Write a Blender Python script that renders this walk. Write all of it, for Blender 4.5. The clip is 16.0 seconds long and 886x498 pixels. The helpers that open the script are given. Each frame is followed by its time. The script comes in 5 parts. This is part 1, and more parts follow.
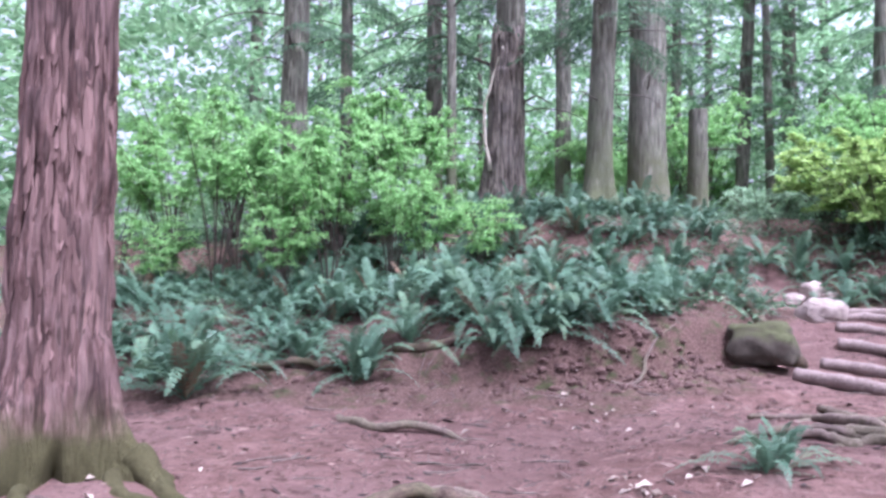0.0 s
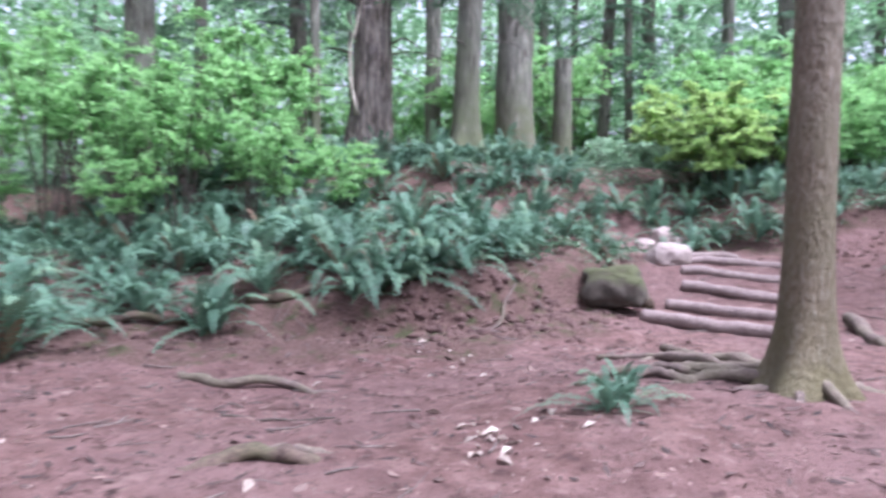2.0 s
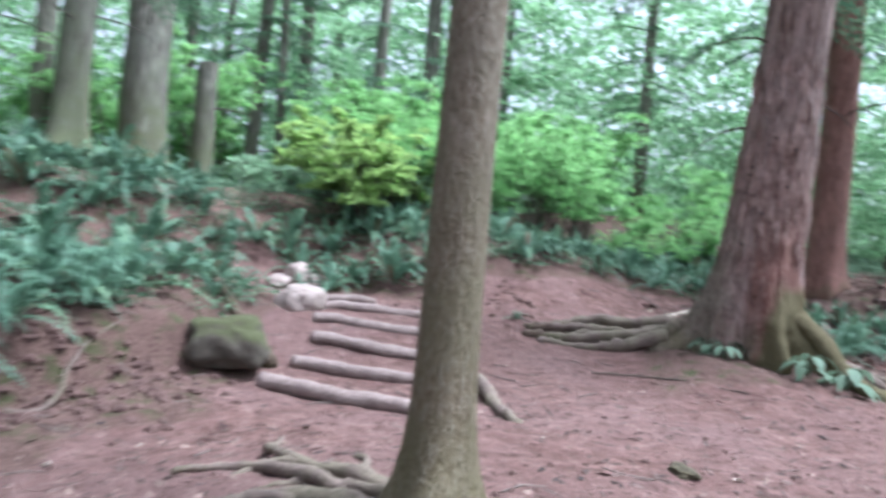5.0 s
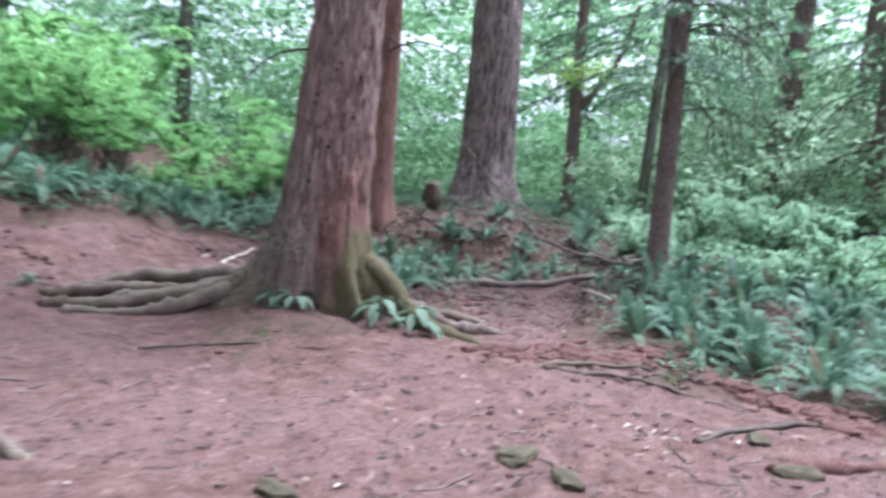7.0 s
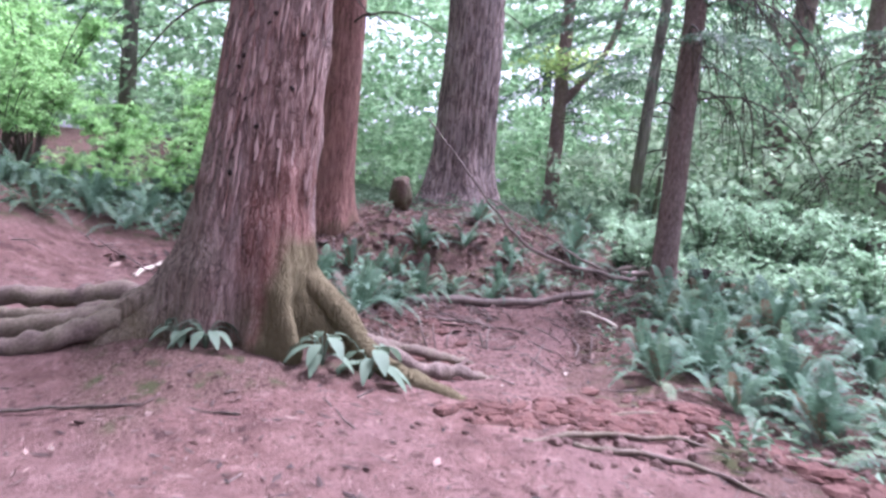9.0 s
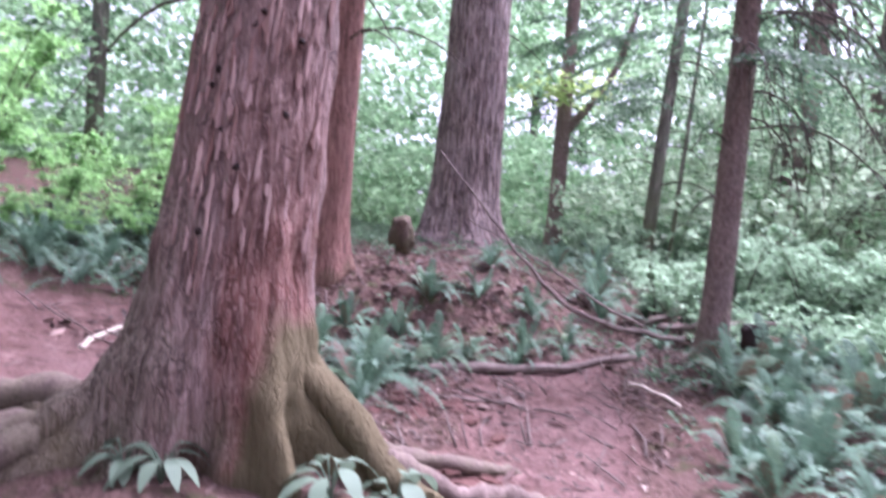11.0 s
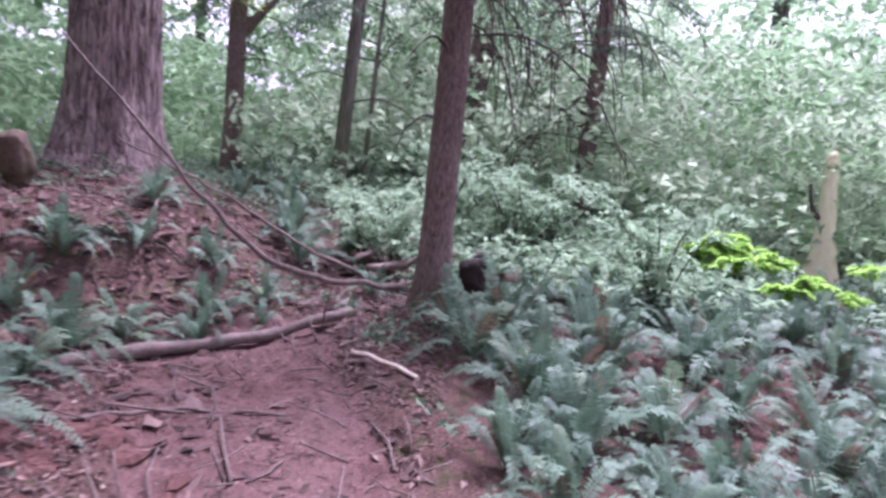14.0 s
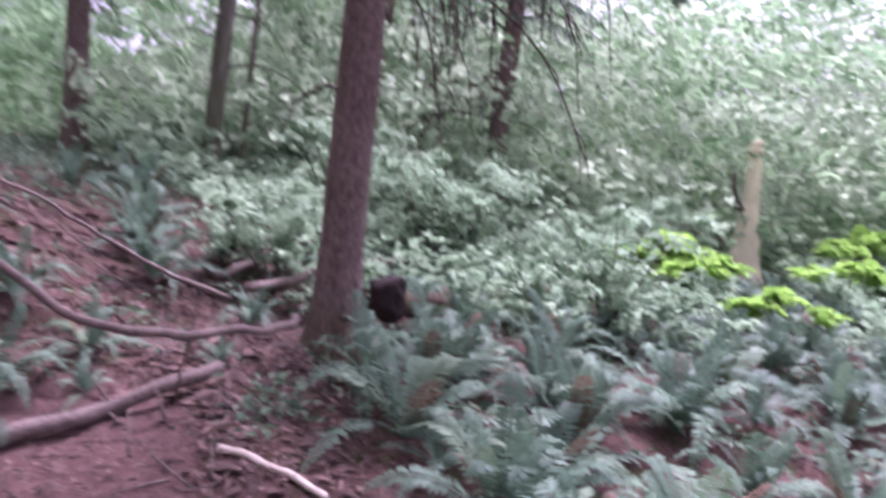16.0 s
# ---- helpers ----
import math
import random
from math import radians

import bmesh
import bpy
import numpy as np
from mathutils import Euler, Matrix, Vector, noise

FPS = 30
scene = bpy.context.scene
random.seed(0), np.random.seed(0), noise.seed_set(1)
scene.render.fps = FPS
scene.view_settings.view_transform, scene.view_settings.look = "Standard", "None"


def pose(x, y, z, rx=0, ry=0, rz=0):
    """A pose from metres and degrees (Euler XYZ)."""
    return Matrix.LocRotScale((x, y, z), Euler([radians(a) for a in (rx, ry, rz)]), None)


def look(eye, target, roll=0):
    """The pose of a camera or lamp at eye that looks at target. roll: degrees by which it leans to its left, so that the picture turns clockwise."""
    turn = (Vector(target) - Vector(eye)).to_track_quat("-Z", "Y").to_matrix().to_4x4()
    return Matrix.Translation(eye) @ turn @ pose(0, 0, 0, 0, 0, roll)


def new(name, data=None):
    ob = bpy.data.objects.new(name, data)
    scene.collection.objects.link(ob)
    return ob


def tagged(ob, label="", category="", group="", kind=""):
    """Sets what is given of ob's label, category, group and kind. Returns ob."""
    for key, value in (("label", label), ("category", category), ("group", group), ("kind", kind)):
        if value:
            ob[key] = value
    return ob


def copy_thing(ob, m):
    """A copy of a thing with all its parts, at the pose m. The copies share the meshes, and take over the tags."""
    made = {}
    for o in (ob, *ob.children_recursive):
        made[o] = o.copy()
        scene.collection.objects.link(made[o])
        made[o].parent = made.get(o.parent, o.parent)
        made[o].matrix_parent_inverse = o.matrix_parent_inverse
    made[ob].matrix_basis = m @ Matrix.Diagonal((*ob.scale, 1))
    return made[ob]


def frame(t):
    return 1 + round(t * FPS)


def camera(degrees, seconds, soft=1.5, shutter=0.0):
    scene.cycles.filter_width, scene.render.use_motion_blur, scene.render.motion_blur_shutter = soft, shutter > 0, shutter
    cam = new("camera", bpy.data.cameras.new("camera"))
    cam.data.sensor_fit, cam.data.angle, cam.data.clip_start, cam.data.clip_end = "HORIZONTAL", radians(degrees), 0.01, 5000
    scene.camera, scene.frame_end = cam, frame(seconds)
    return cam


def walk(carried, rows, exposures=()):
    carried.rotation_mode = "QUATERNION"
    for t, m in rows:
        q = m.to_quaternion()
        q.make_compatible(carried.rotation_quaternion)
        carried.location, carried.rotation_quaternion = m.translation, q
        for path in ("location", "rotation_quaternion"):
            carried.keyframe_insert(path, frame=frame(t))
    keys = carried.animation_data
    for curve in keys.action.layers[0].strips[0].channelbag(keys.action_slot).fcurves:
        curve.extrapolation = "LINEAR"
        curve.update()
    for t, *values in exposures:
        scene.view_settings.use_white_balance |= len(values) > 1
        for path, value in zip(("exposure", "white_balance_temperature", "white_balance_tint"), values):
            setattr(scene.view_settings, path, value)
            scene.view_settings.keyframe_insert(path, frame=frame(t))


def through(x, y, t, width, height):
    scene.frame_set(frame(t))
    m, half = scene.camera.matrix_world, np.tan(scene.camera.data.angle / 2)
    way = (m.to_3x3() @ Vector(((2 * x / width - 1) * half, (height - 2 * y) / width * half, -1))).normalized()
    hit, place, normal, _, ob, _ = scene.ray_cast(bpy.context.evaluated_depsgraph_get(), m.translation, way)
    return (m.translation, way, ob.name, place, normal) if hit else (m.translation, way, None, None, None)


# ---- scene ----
cam = camera(64.8, 16.0, soft=2.8, shutter=0.8)
PATH = [
    (0, (3.556, 1.032, 1.216), (2.915, 2.926, 1.244), 0.2),
    (0.5, (3.56, 1.036, 1.224), (2.953, 2.941, 1.276), 0.4),
    (1, (3.569, 1.095, 1.196), (3.021, 3.018, 1.187), -0.2),
    (1.5, (3.648, 1.17, 1.201), (3.199, 3.119, 1.212), -0.1),
    (2, (3.657, 1.318, 1.182), (3.363, 3.292, 1.065), 0.2),
    (2.5, (3.669, 1.53, 1.19), (3.539, 3.525, 1.145), 0.5),
    (3, (3.716, 1.672, 1.234), (3.725, 3.672, 1.198), 0.7),
    (3.2, (3.765, 1.749, 1.23), (3.86, 3.747, 1.2), 1.5),
    (5.3, (4.18, 3.016, 1.434), (5.03, 4.826, 1.387), 2.9),
    (5.5, (4.256, 3.184, 1.45), (5.254, 4.916, 1.38), 1.7),
    (6, (4.42, 3.481, 1.479), (5.721, 4.996, 1.366), 4.8),
    (6.5, (4.549, 3.719, 1.539), (6.089, 4.991, 1.448), 2.1),
    (7, (4.821, 3.96, 1.491), (6.469, 5.085, 1.359), 3.7),
    (7.5, (5.31, 4.149, 1.493), (7.036, 5.157, 1.412), 5.6),
    (8, (5.668, 4.406, 1.478), (7.36, 5.463, 1.337), 4.9),
    (10.3, (7.135, 5.738, 1.675), (8.852, 6.756, 1.558), 3.7),
    (10.5, (7.221, 5.844, 1.689), (8.96, 6.825, 1.565), 3.9),
    (11, (7.384, 6.141, 1.738), (9.109, 7.152, 1.684), 4.5),
    (11.5, (7.548, 6.399, 1.754), (9.235, 7.473, 1.794), 2.9),
    (12, (7.757, 6.631, 1.753), (9.422, 7.739, 1.728), 2.9),
    (12.5, (7.906, 6.768, 1.716), (9.687, 7.679, 1.695), 4.6),
    (13, (8.257, 6.927, 1.78), (10.155, 7.551, 1.684), 2.6),
    (13.5, (8.702, 6.917, 1.721), (10.678, 7.192, 1.576), 2.8),
    (14, (9.044, 6.949, 1.787), (11.029, 7.078, 1.578), 4.5),
    (14.5, (9.497, 7.101, 1.765), (11.487, 7.163, 1.573), 5.7),
    (15, (9.996, 7.239, 1.87), (11.983, 7.291, 1.647), 4.6),
    (15.1, (10.079, 7.286, 1.872), (12.067, 7.348, 1.667), 4.3),
    (15.5, (10.475, 7.238, 1.834), (12.472, 7.199, 1.729), 4.3),
    (16, (10.866, 7.255, 1.905), (12.84, 7.055, 1.656), 5.3),
]
EXPOSURES = [
    (0.0, 1.76, 5300, 29), (3.0, 1.7, 5300, 17), (6.0, 1.67, 5200, 5), (8.0, 1.83, 5350, 26), (11.0, 2.13, 5500, 43), (13.0, 2.08, 5550, 45), (14.0, 1.68, 5600, 53), (15.2, 1.77, 5680, 57), (16.0, 1.66, 5720, 60),
]
walk(cam, [(t, look(e, g, r)) for t, e, g, r in PATH], EXPOSURES)

# ---- world and light: overcast daylight sifting through an open canopy ----
world = bpy.data.worlds.new("overcast_sky")
scene.world = world
world.use_nodes = True
sky = world.node_tree.nodes.new("ShaderNodeTexSky")
sky.sky_type, sky.sun_disc = "NISHITA", False
sky.sun_elevation, sky.sun_rotation = radians(66), radians(110)
sky.air_density, sky.dust_density, sky.ozone_density = 0.6, 7.0, 0.4
world.node_tree.nodes["Background"].inputs["Strength"].default_value = 0.15
veil = world.node_tree.nodes.new("ShaderNodeHueSaturation")
veil.inputs["Saturation"].default_value = 0.14
world.node_tree.links.new(sky.outputs[0], veil.inputs["Color"])
world.node_tree.links.new(veil.outputs[0], world.node_tree.nodes["Background"].inputs["Color"])
sun = new("sun", bpy.data.lights.new("sun", "SUN"))
sun.data.energy, sun.data.angle, sun.data.color = 2.4, radians(20), (1.0, 0.97, 0.92)
sun.matrix_world = look((16.7, -6.1, 44), (0, 0, 4))


# ---- materials ----
def shade(name, rough=0.8, spec=0.3):
    m = bpy.data.materials.new(name)
    m.use_nodes = True
    b = m.node_tree.nodes["Principled BSDF"]
    b.inputs["Roughness"].default_value, b.inputs["Specular IOR Level"].default_value = rough, spec
    return m, m.node_tree, b


def node(nt, kind, **values):
    n = nt.nodes.new(kind)
    for key, v in values.items():
        n.inputs[key].default_value = v
    return n


def place(nt, stretch=(1, 1, 1)):
    t, m = nt.nodes.new("ShaderNodeTexCoord"), nt.nodes.new("ShaderNodeMapping")
    m.inputs["Scale"].default_value = stretch
    nt.links.new(t.outputs["Object"], m.inputs["Vector"])
    return m.outputs["Vector"]


def grain(nt, where, scale, detail=6, rough=0.6):
    n = node(nt, "ShaderNodeTexNoise", Scale=scale, Detail=detail, Roughness=rough)
    nt.links.new(where, n.inputs["Vector"])
    return n.outputs["Fac"]


def ramp(nt, fac, stops):
    r = nt.nodes.new("ShaderNodeValToRGB")
    while len(r.color_ramp.elements) < len(stops):
        r.color_ramp.elements.new(0.5)
    for e, (p, c) in zip(r.color_ramp.elements, stops):
        e.position, e.color = p, (*c, 1) if len(c) == 3 else c
    nt.links.new(fac, r.inputs["Fac"])
    return r.outputs["Color"]


def blend(nt, fac, a, b, mode="MIX"):
    x = nt.nodes.new("ShaderNodeMix")
    x.data_type, x.blend_type = "RGBA", mode
    for sock, v in ((x.inputs[0], fac), (x.inputs[6], a), (x.inputs[7], b)):
        if isinstance(v, (float, int)):
            sock.default_value = v
        elif isinstance(v, tuple):
            sock.default_value = (*v, 1)
        else:
            nt.links.new(v, sock)
    return x.outputs[2]


def relief(nt, bsdf, height, strength, distance):
    b = node(nt, "ShaderNodeBump", Strength=strength, Distance=distance)
    nt.links.new(height, b.inputs["Height"])
    nt.links.new(b.outputs["Normal"], bsdf.inputs["Normal"])


def maths(nt, op, a, b, clamp=False):
    n = nt.nodes.new("ShaderNodeMath")
    n.operation, n.use_clamp = op, clamp
    for sock, v in zip(n.inputs, (a, b)):
        if isinstance(v, (float, int)):
            sock.default_value = v
        else:
            nt.links.new(v, sock)
    return n.outputs[0]


def bark(name, dark, mid, light, moss=0.3, moss_top=0.9, fine=26, moss_colour=(0.072, 0.066, 0.036), cracks=0.45, stretch=0.14, plates=0.0, lichen=None, rust=None, mossy=None):
    """Furrowed bark along z, split into plates, with moss that thins out upwards; lichen: x and y of the weathered side; rust: x, y and heights of a bare red face; mossy: x and y of the side whose foot is mossy."""
    m, nt, b = shade(name, 0.9, 0.15)
    tall, flat = place(nt, (1, 1, stretch)), place(nt)
    ridges, patches, speck = grain(nt, tall, fine, 8, 0.65), grain(nt, flat, 2.2, 5), grain(nt, flat, 60, 3)
    c = ramp(nt, ridges, [(0.38, dark), (0.49, mid), (0.62, light)])
    c = blend(nt, ramp(nt, patches, [(0.4, (0, 0, 0)), (0.65, (1, 1, 1))]), c, blend(nt, 0.5, c, (light[0] * 0.8, light[1] * 0.85, light[2] * 0.9)))
    crack = ramp(nt, grain(nt, place(nt, (1, 1, stretch * 0.65)), fine * 0.55, 4, 0.5), [(0.455, (1, 1, 1)), (0.49, (0.12, 0.12, 0.12)), (0.51, (0.12, 0.12, 0.12)), (0.545, (1, 1, 1))])
    flake = ramp(nt, grain(nt, place(nt, (1, 1, 0.4)), 3.2, 3), [(0.56, (0, 0, 0)), (0.68, (1, 1, 1))])
    c = blend(nt, flake, c, ramp(nt, ridges, [(0.42, mid), (0.54, tuple(min(0.6, v * 1.35) for v in light))]))
    c = blend(nt, cracks, c, crack, "MULTIPLY")
    z = nt.nodes.new("ShaderNodeSeparateXYZ")
    nt.links.new(flat, z.inputs[0])
    height = maths(nt, "ADD", ridges, maths(nt, "MULTIPLY", speck, 0.15))
    if rust:
        face = maths(nt, "ADD", maths(nt, "MULTIPLY", z.outputs["X"], rust[0]), maths(nt, "MULTIPLY", z.outputs["Y"], rust[1]))
        face = maths(nt, "MULTIPLY", maths(nt, "ADD", maths(nt, "SUBTRACT", face, 0.36), maths(nt, "MULTIPLY", maths(nt, "SUBTRACT", grain(nt, place(nt, (1, 1, 0.25)), 5, 4), 0.5), 0.5)), 7.0, True)
        band = nt.nodes.new("ShaderNodeMapRange")
        for key, v in (("From Min", rust[2]), ("From Max", rust[3]), ("To Min", 1.0), ("To Max", 0.0)):
            band.inputs[key].default_value = v
        nt.links.new(z.outputs["Z"], band.inputs["Value"])
        c = blend(nt, maths(nt, "MULTIPLY", face, maths(nt, "MULTIPLY", band.outputs[0], 0.9)), c, ramp(nt, ridges, [(0.38, (0.11, 0.045, 0.036)), (0.6, (0.225, 0.105, 0.085))]))
    if lichen:
        face = maths(nt, "ADD", maths(nt, "MULTIPLY", z.outputs["X"], lichen[0]), maths(nt, "MULTIPLY", z.outputs["Y"], lichen[1]))
        face = maths(nt, "MULTIPLY", maths(nt, "ADD", maths(nt, "SUBTRACT", face, 0.18), maths(nt, "MULTIPLY", maths(nt, "SUBTRACT", patches, 0.5), 0.8)), 3.5, True)
        c = blend(nt, maths(nt, "MULTIPLY", face, 0.75), c, ramp(nt, ridges, [(0.36, (0.06, 0.052, 0.038)), (0.6, (0.19, 0.165, 0.125))]))
    if plates:
        warp = node(nt, "ShaderNodeTexNoise", Scale=3.0, Detail=3)
        nt.links.new(flat, warp.inputs["Vector"])
        bend = nt.nodes.new("ShaderNodeVectorMath")
        bend.operation = "MULTIPLY_ADD"
        bend.inputs[1].default_value = (0.16, 0.16, 0.16)
        nt.links.new(warp.outputs["Color"], bend.inputs[0])
        nt.links.new(place(nt, (1, 1, stretch * 0.8)), bend.inputs[2])
        cell = node(nt, "ShaderNodeTexVoronoi", Scale=plates)
        cell.feature = "DISTANCE_TO_EDGE"
        nt.links.new(bend.outputs[0], cell.inputs["Vector"])
        split = ramp(nt, cell.outputs["Distance"], [(0.01, (0.3, 0.27, 0.26)), (0.09, (1, 1, 1))])
        c = blend(nt, maths(nt, "MULTIPLY", ramp(nt, grain(nt, place(nt, (1, 1, 0.4)), 4.5, 3), [(0.38, (0.1, 0.1, 0.1)), (0.62, (1, 1, 1))]), 0.55), c, split, "MULTIPLY")
        edge = ramp(nt, cell.outputs["Distance"], [(0.10, (0, 0, 0)), (0.17, (1, 1, 1)), (0.24, (0, 0, 0))])
        c = blend(nt, maths(nt, "MULTIPLY", edge, maths(nt, "MULTIPLY", patches, 0.7)), c, tuple(min(0.6, v * 1.3) for v in light))
        height = maths(nt, "ADD", height, maths(nt, "MULTIPLY", ramp(nt, cell.outputs["Distance"], [(0.0, (0, 0, 0)), (0.12, (1, 1, 1))]), 0.15))
    low = nt.nodes.new("ShaderNodeMapRange")
    for key, v in (("From Min", 0.0), ("From Max", moss_top), ("To Min", moss), ("To Max", -0.25)):
        low.inputs[key].default_value = v
    nt.links.new(z.outputs["Z"], low.inputs["Value"])
    lower = low.outputs[0]
    if mossy:
        face = maths(nt, "ADD", maths(nt, "MULTIPLY", z.outputs["X"], mossy[0]), maths(nt, "MULTIPLY", z.outputs["Y"], mossy[1]))
        face = maths(nt, "MULTIPLY", maths(nt, "SUBTRACT", face, 0.38), 5.0, True)
        band = nt.nodes.new("ShaderNodeMapRange")
        for key, v in (("From Min", 0.7), ("From Max", 1.0), ("To Min", 0.75), ("To Max", 0.0)):
            band.inputs[key].default_value = v
        nt.links.new(z.outputs["Z"], band.inputs["Value"])
        lower = maths(nt, "ADD", lower, maths(nt, "MULTIPLY", face, band.outputs[0]))
    cover = maths(nt, "MULTIPLY", maths(nt, "ADD", lower, maths(nt, "SUBTRACT", patches, 0.5)), 2.6, True)
    green = blend(nt, speck, moss_colour, (moss_colour[0] * 1.9, moss_colour[1] * 1.8, moss_colour[2] * 1.6))
    nt.links.new(blend(nt, cover, c, green), b.inputs["Base Color"])
    relief(nt, b, height, 1.0, 0.05)
    return m


def leaf(name, dark, light, through=0.4, gloss=0.45, spread=0.75):
    """A thin leaf that lets light through; each one a little different."""
    m, nt, b = shade(name, gloss, 0.35)
    rnd = nt.nodes.new("ShaderNodeNewGeometry").outputs["Random Per Island"]
    c = ramp(nt, rnd, [(0.0, dark), (spread, light), (1.0, tuple(min(1, v * 1.25) for v in light))])
    big = grain(nt, place(nt), 1.3, 2)
    c = blend(nt, ramp(nt, big, [(0.35, (0, 0, 0)), (0.65, (1, 1, 1))]), blend(nt, 0.45, c, dark), c)
    nt.links.new(c, b.inputs["Base Color"])
    t = nt.nodes.new("ShaderNodeBsdfTranslucent")
    nt.links.new(c, t.inputs["Color"])
    mix = nt.nodes.new("ShaderNodeMixShader")
    mix.inputs[0].default_value = through
    nt.links.new(b.outputs[0], mix.inputs[1])
    nt.links.new(t.outputs[0], mix.inputs[2])
    nt.links.new(mix.outputs[0], nt.nodes["Material Output"].inputs["Surface"])
    return m


def frond_leaf(name, dark, light):
    """Fern green; each frond a little different."""
    m, nt, b = shade(name, 0.55, 0.25)
    rnd = nt.nodes.new("ShaderNodeObjectInfo").outputs["Random"]
    c = ramp(nt, rnd, [(0.0, dark), (0.8, light), (1.0, (light[0] * 1.3, light[1] * 1.15, light[2]))])
    c = blend(nt, grain(nt, place(nt), 9, 3), c, blend(nt, 0.5, c, light))
    nt.links.new(c, b.inputs["Base Color"])
    t = nt.nodes.new("ShaderNodeBsdfTranslucent")
    nt.links.new(c, t.inputs["Color"])
    mix = nt.nodes.new("ShaderNodeMixShader")
    mix.inputs[0].default_value = 0.3
    nt.links.new(b.outputs[0], mix.inputs[1])
    nt.links.new(t.outputs[0], mix.inputs[2])
    nt.links.new(mix.outputs[0], nt.nodes["Material Output"].inputs["Surface"])
    return m


def wood(name, dark, light, rough=0.8, moss=None):
    m, nt, b = shade(name, rough, 0.2)
    w = place(nt, (1, 1, 1))
    a, f = grain(nt, w, 7, 6), grain(nt, w, 45, 4)
    c = ramp(nt, a, [(0.3, dark), (0.7, light)])
    if moss:
        c = blend(nt, ramp(nt, grain(nt, w, 3.5, 4), [(0.42, (0, 0, 0)), (0.58, (1, 1, 1))]), c, moss)
    nt.links.new(blend(nt, 0.4, c, ramp(nt, f, [(0.3, tuple(0.5 * v for v in dark)), (0.7, tuple(min(0.85, 1.25 * v) for v in light))])), b.inputs["Base Color"])
    relief(nt, b, f, 0.6, 0.012)
    return m


def soil():
    """Trodden reddish earth and needle litter; darker mossy duff off the trail."""
    m, nt, b = shade("forest_soil", 0.95, 0.1)
    w = place(nt)
    big, mid, fine, tiny = grain(nt, w, 0.7, 5), grain(nt, w, 5, 6), grain(nt, w, 38, 6, 0.7), grain(nt, w, 160, 4, 0.7)
    trod = nt.nodes.new("ShaderNodeAttribute")
    trod.attribute_name = "trodden"
    path = ramp(nt, mid, [(0.3, (0.084, 0.046, 0.041)), (0.5, (0.146, 0.083, 0.073)), (0.72, (0.21, 0.129, 0.113))])
    path = blend(nt, ramp(nt, big, [(0.4, (0, 0, 0)), (0.7, (1, 1, 1))]), path, (0.168, 0.103, 0.096))
    path = blend(nt, ramp(nt, fine, [(0.34, (1, 1, 1)), (0.46, (0, 0, 0))]), path, (0.06, 0.034, 0.03))
    mottle = grain(nt, w, 6.5, 7, 0.62)
    # dark patches: stains, and the shading of small dips put into the colour
    path = blend(nt, ramp(nt, mottle, [(0.36, (0.75, 0.75, 0.75)), (0.415, (0, 0, 0))]), path, (0.062, 0.036, 0.032))
    path = blend(nt, ramp(nt, mottle, [(0.58, (0, 0, 0)), (0.66, (0.6, 0.6, 0.6))]), path, (0.25, 0.165, 0.147))
    path = blend(nt, ramp(nt, tiny, [(0.64, (0, 0, 0)), (0.72, (1, 1, 1))]), path, (0.30, 0.225, 0.20))
    duff = ramp(nt, fine, [(0.3, (0.035, 0.02, 0.017)), (0.5, (0.11, 0.066, 0.056)), (0.75, (0.22, 0.15, 0.125))])
    duff = blend(nt, ramp(nt, mid, [(0.52, (0, 0, 0)), (0.66, (1, 1, 1))]), duff, (0.062, 0.064, 0.03))
    edge = maths(nt, "ADD", trod.outputs["Fac"], maths(nt, "MULTIPLY", maths(nt, "SUBTRACT", mid, 0.5), 0.7), True)
    nt.links.new(blend(nt, ramp(nt, edge, [(0.35, (0, 0, 0)), (0.65, (1, 1, 1))]), duff, path), b.inputs["Base Color"])
    relief(nt, b, maths(nt, "ADD", maths(nt, "MULTIPLY", mid, 0.6), maths(nt, "ADD", maths(nt, "MULTIPLY", fine, 0.5), maths(nt, "MULTIPLY", tiny, 0.2))), 1.0, 0.055)
    return m


def stone_mat(name, dark, light, moss=0.0):
    m, nt, b = shade(name, 0.9, 0.2)
    w = place(nt)
    c = ramp(nt, grain(nt, w, 9, 8), [(0.3, dark), (0.7, light)])
    f = grain(nt, w, 70, 4)
    g = nt.nodes.new("ShaderNodeNewGeometry")
    z = nt.nodes.new("ShaderNodeSeparateXYZ")
    nt.links.new(g.outputs["Normal"], z.inputs[0])
    cover = maths(nt, "MULTIPLY", maths(nt, "ADD", maths(nt, "ADD", z.outputs["Z"], maths(nt, "SUBTRACT", grain(nt, w, 4, 5), 1.2)), moss), 2.0, True)
    nt.links.new(blend(nt, cover if moss else 0.0, c, blend(nt, f, (0.034, 0.038, 0.017), (0.088, 0.088, 0.042))), b.inputs["Base Color"])
    relief(nt, b, f, 0.8, 0.02)
    return m


M_SOIL = soil()
M_CEDAR = bark("cedar_bark", (0.058, 0.031, 0.028), (0.128, 0.073, 0.067), (0.205, 0.132, 0.122), 0.6, 0.7, 22, (0.046, 0.043, 0.022), 0.6, 0.1)
M_CEDAR_FLAKE = leaf("cedar_flake", (0.07, 0.037, 0.033), (0.172, 0.105, 0.096), 0.0, 0.9)
M_HEMLOCK = bark("hemlock_bark", (0.085, 0.052, 0.045), (0.19, 0.118, 0.103), (0.345, 0.25, 0.225), 0.22, 0.9, 26, (0.082, 0.07, 0.042), 0.35, 0.13, 30, (-0.8, 0.6), (-0.1, -1.0, 1.0, 2.6), (0.3, -0.95))
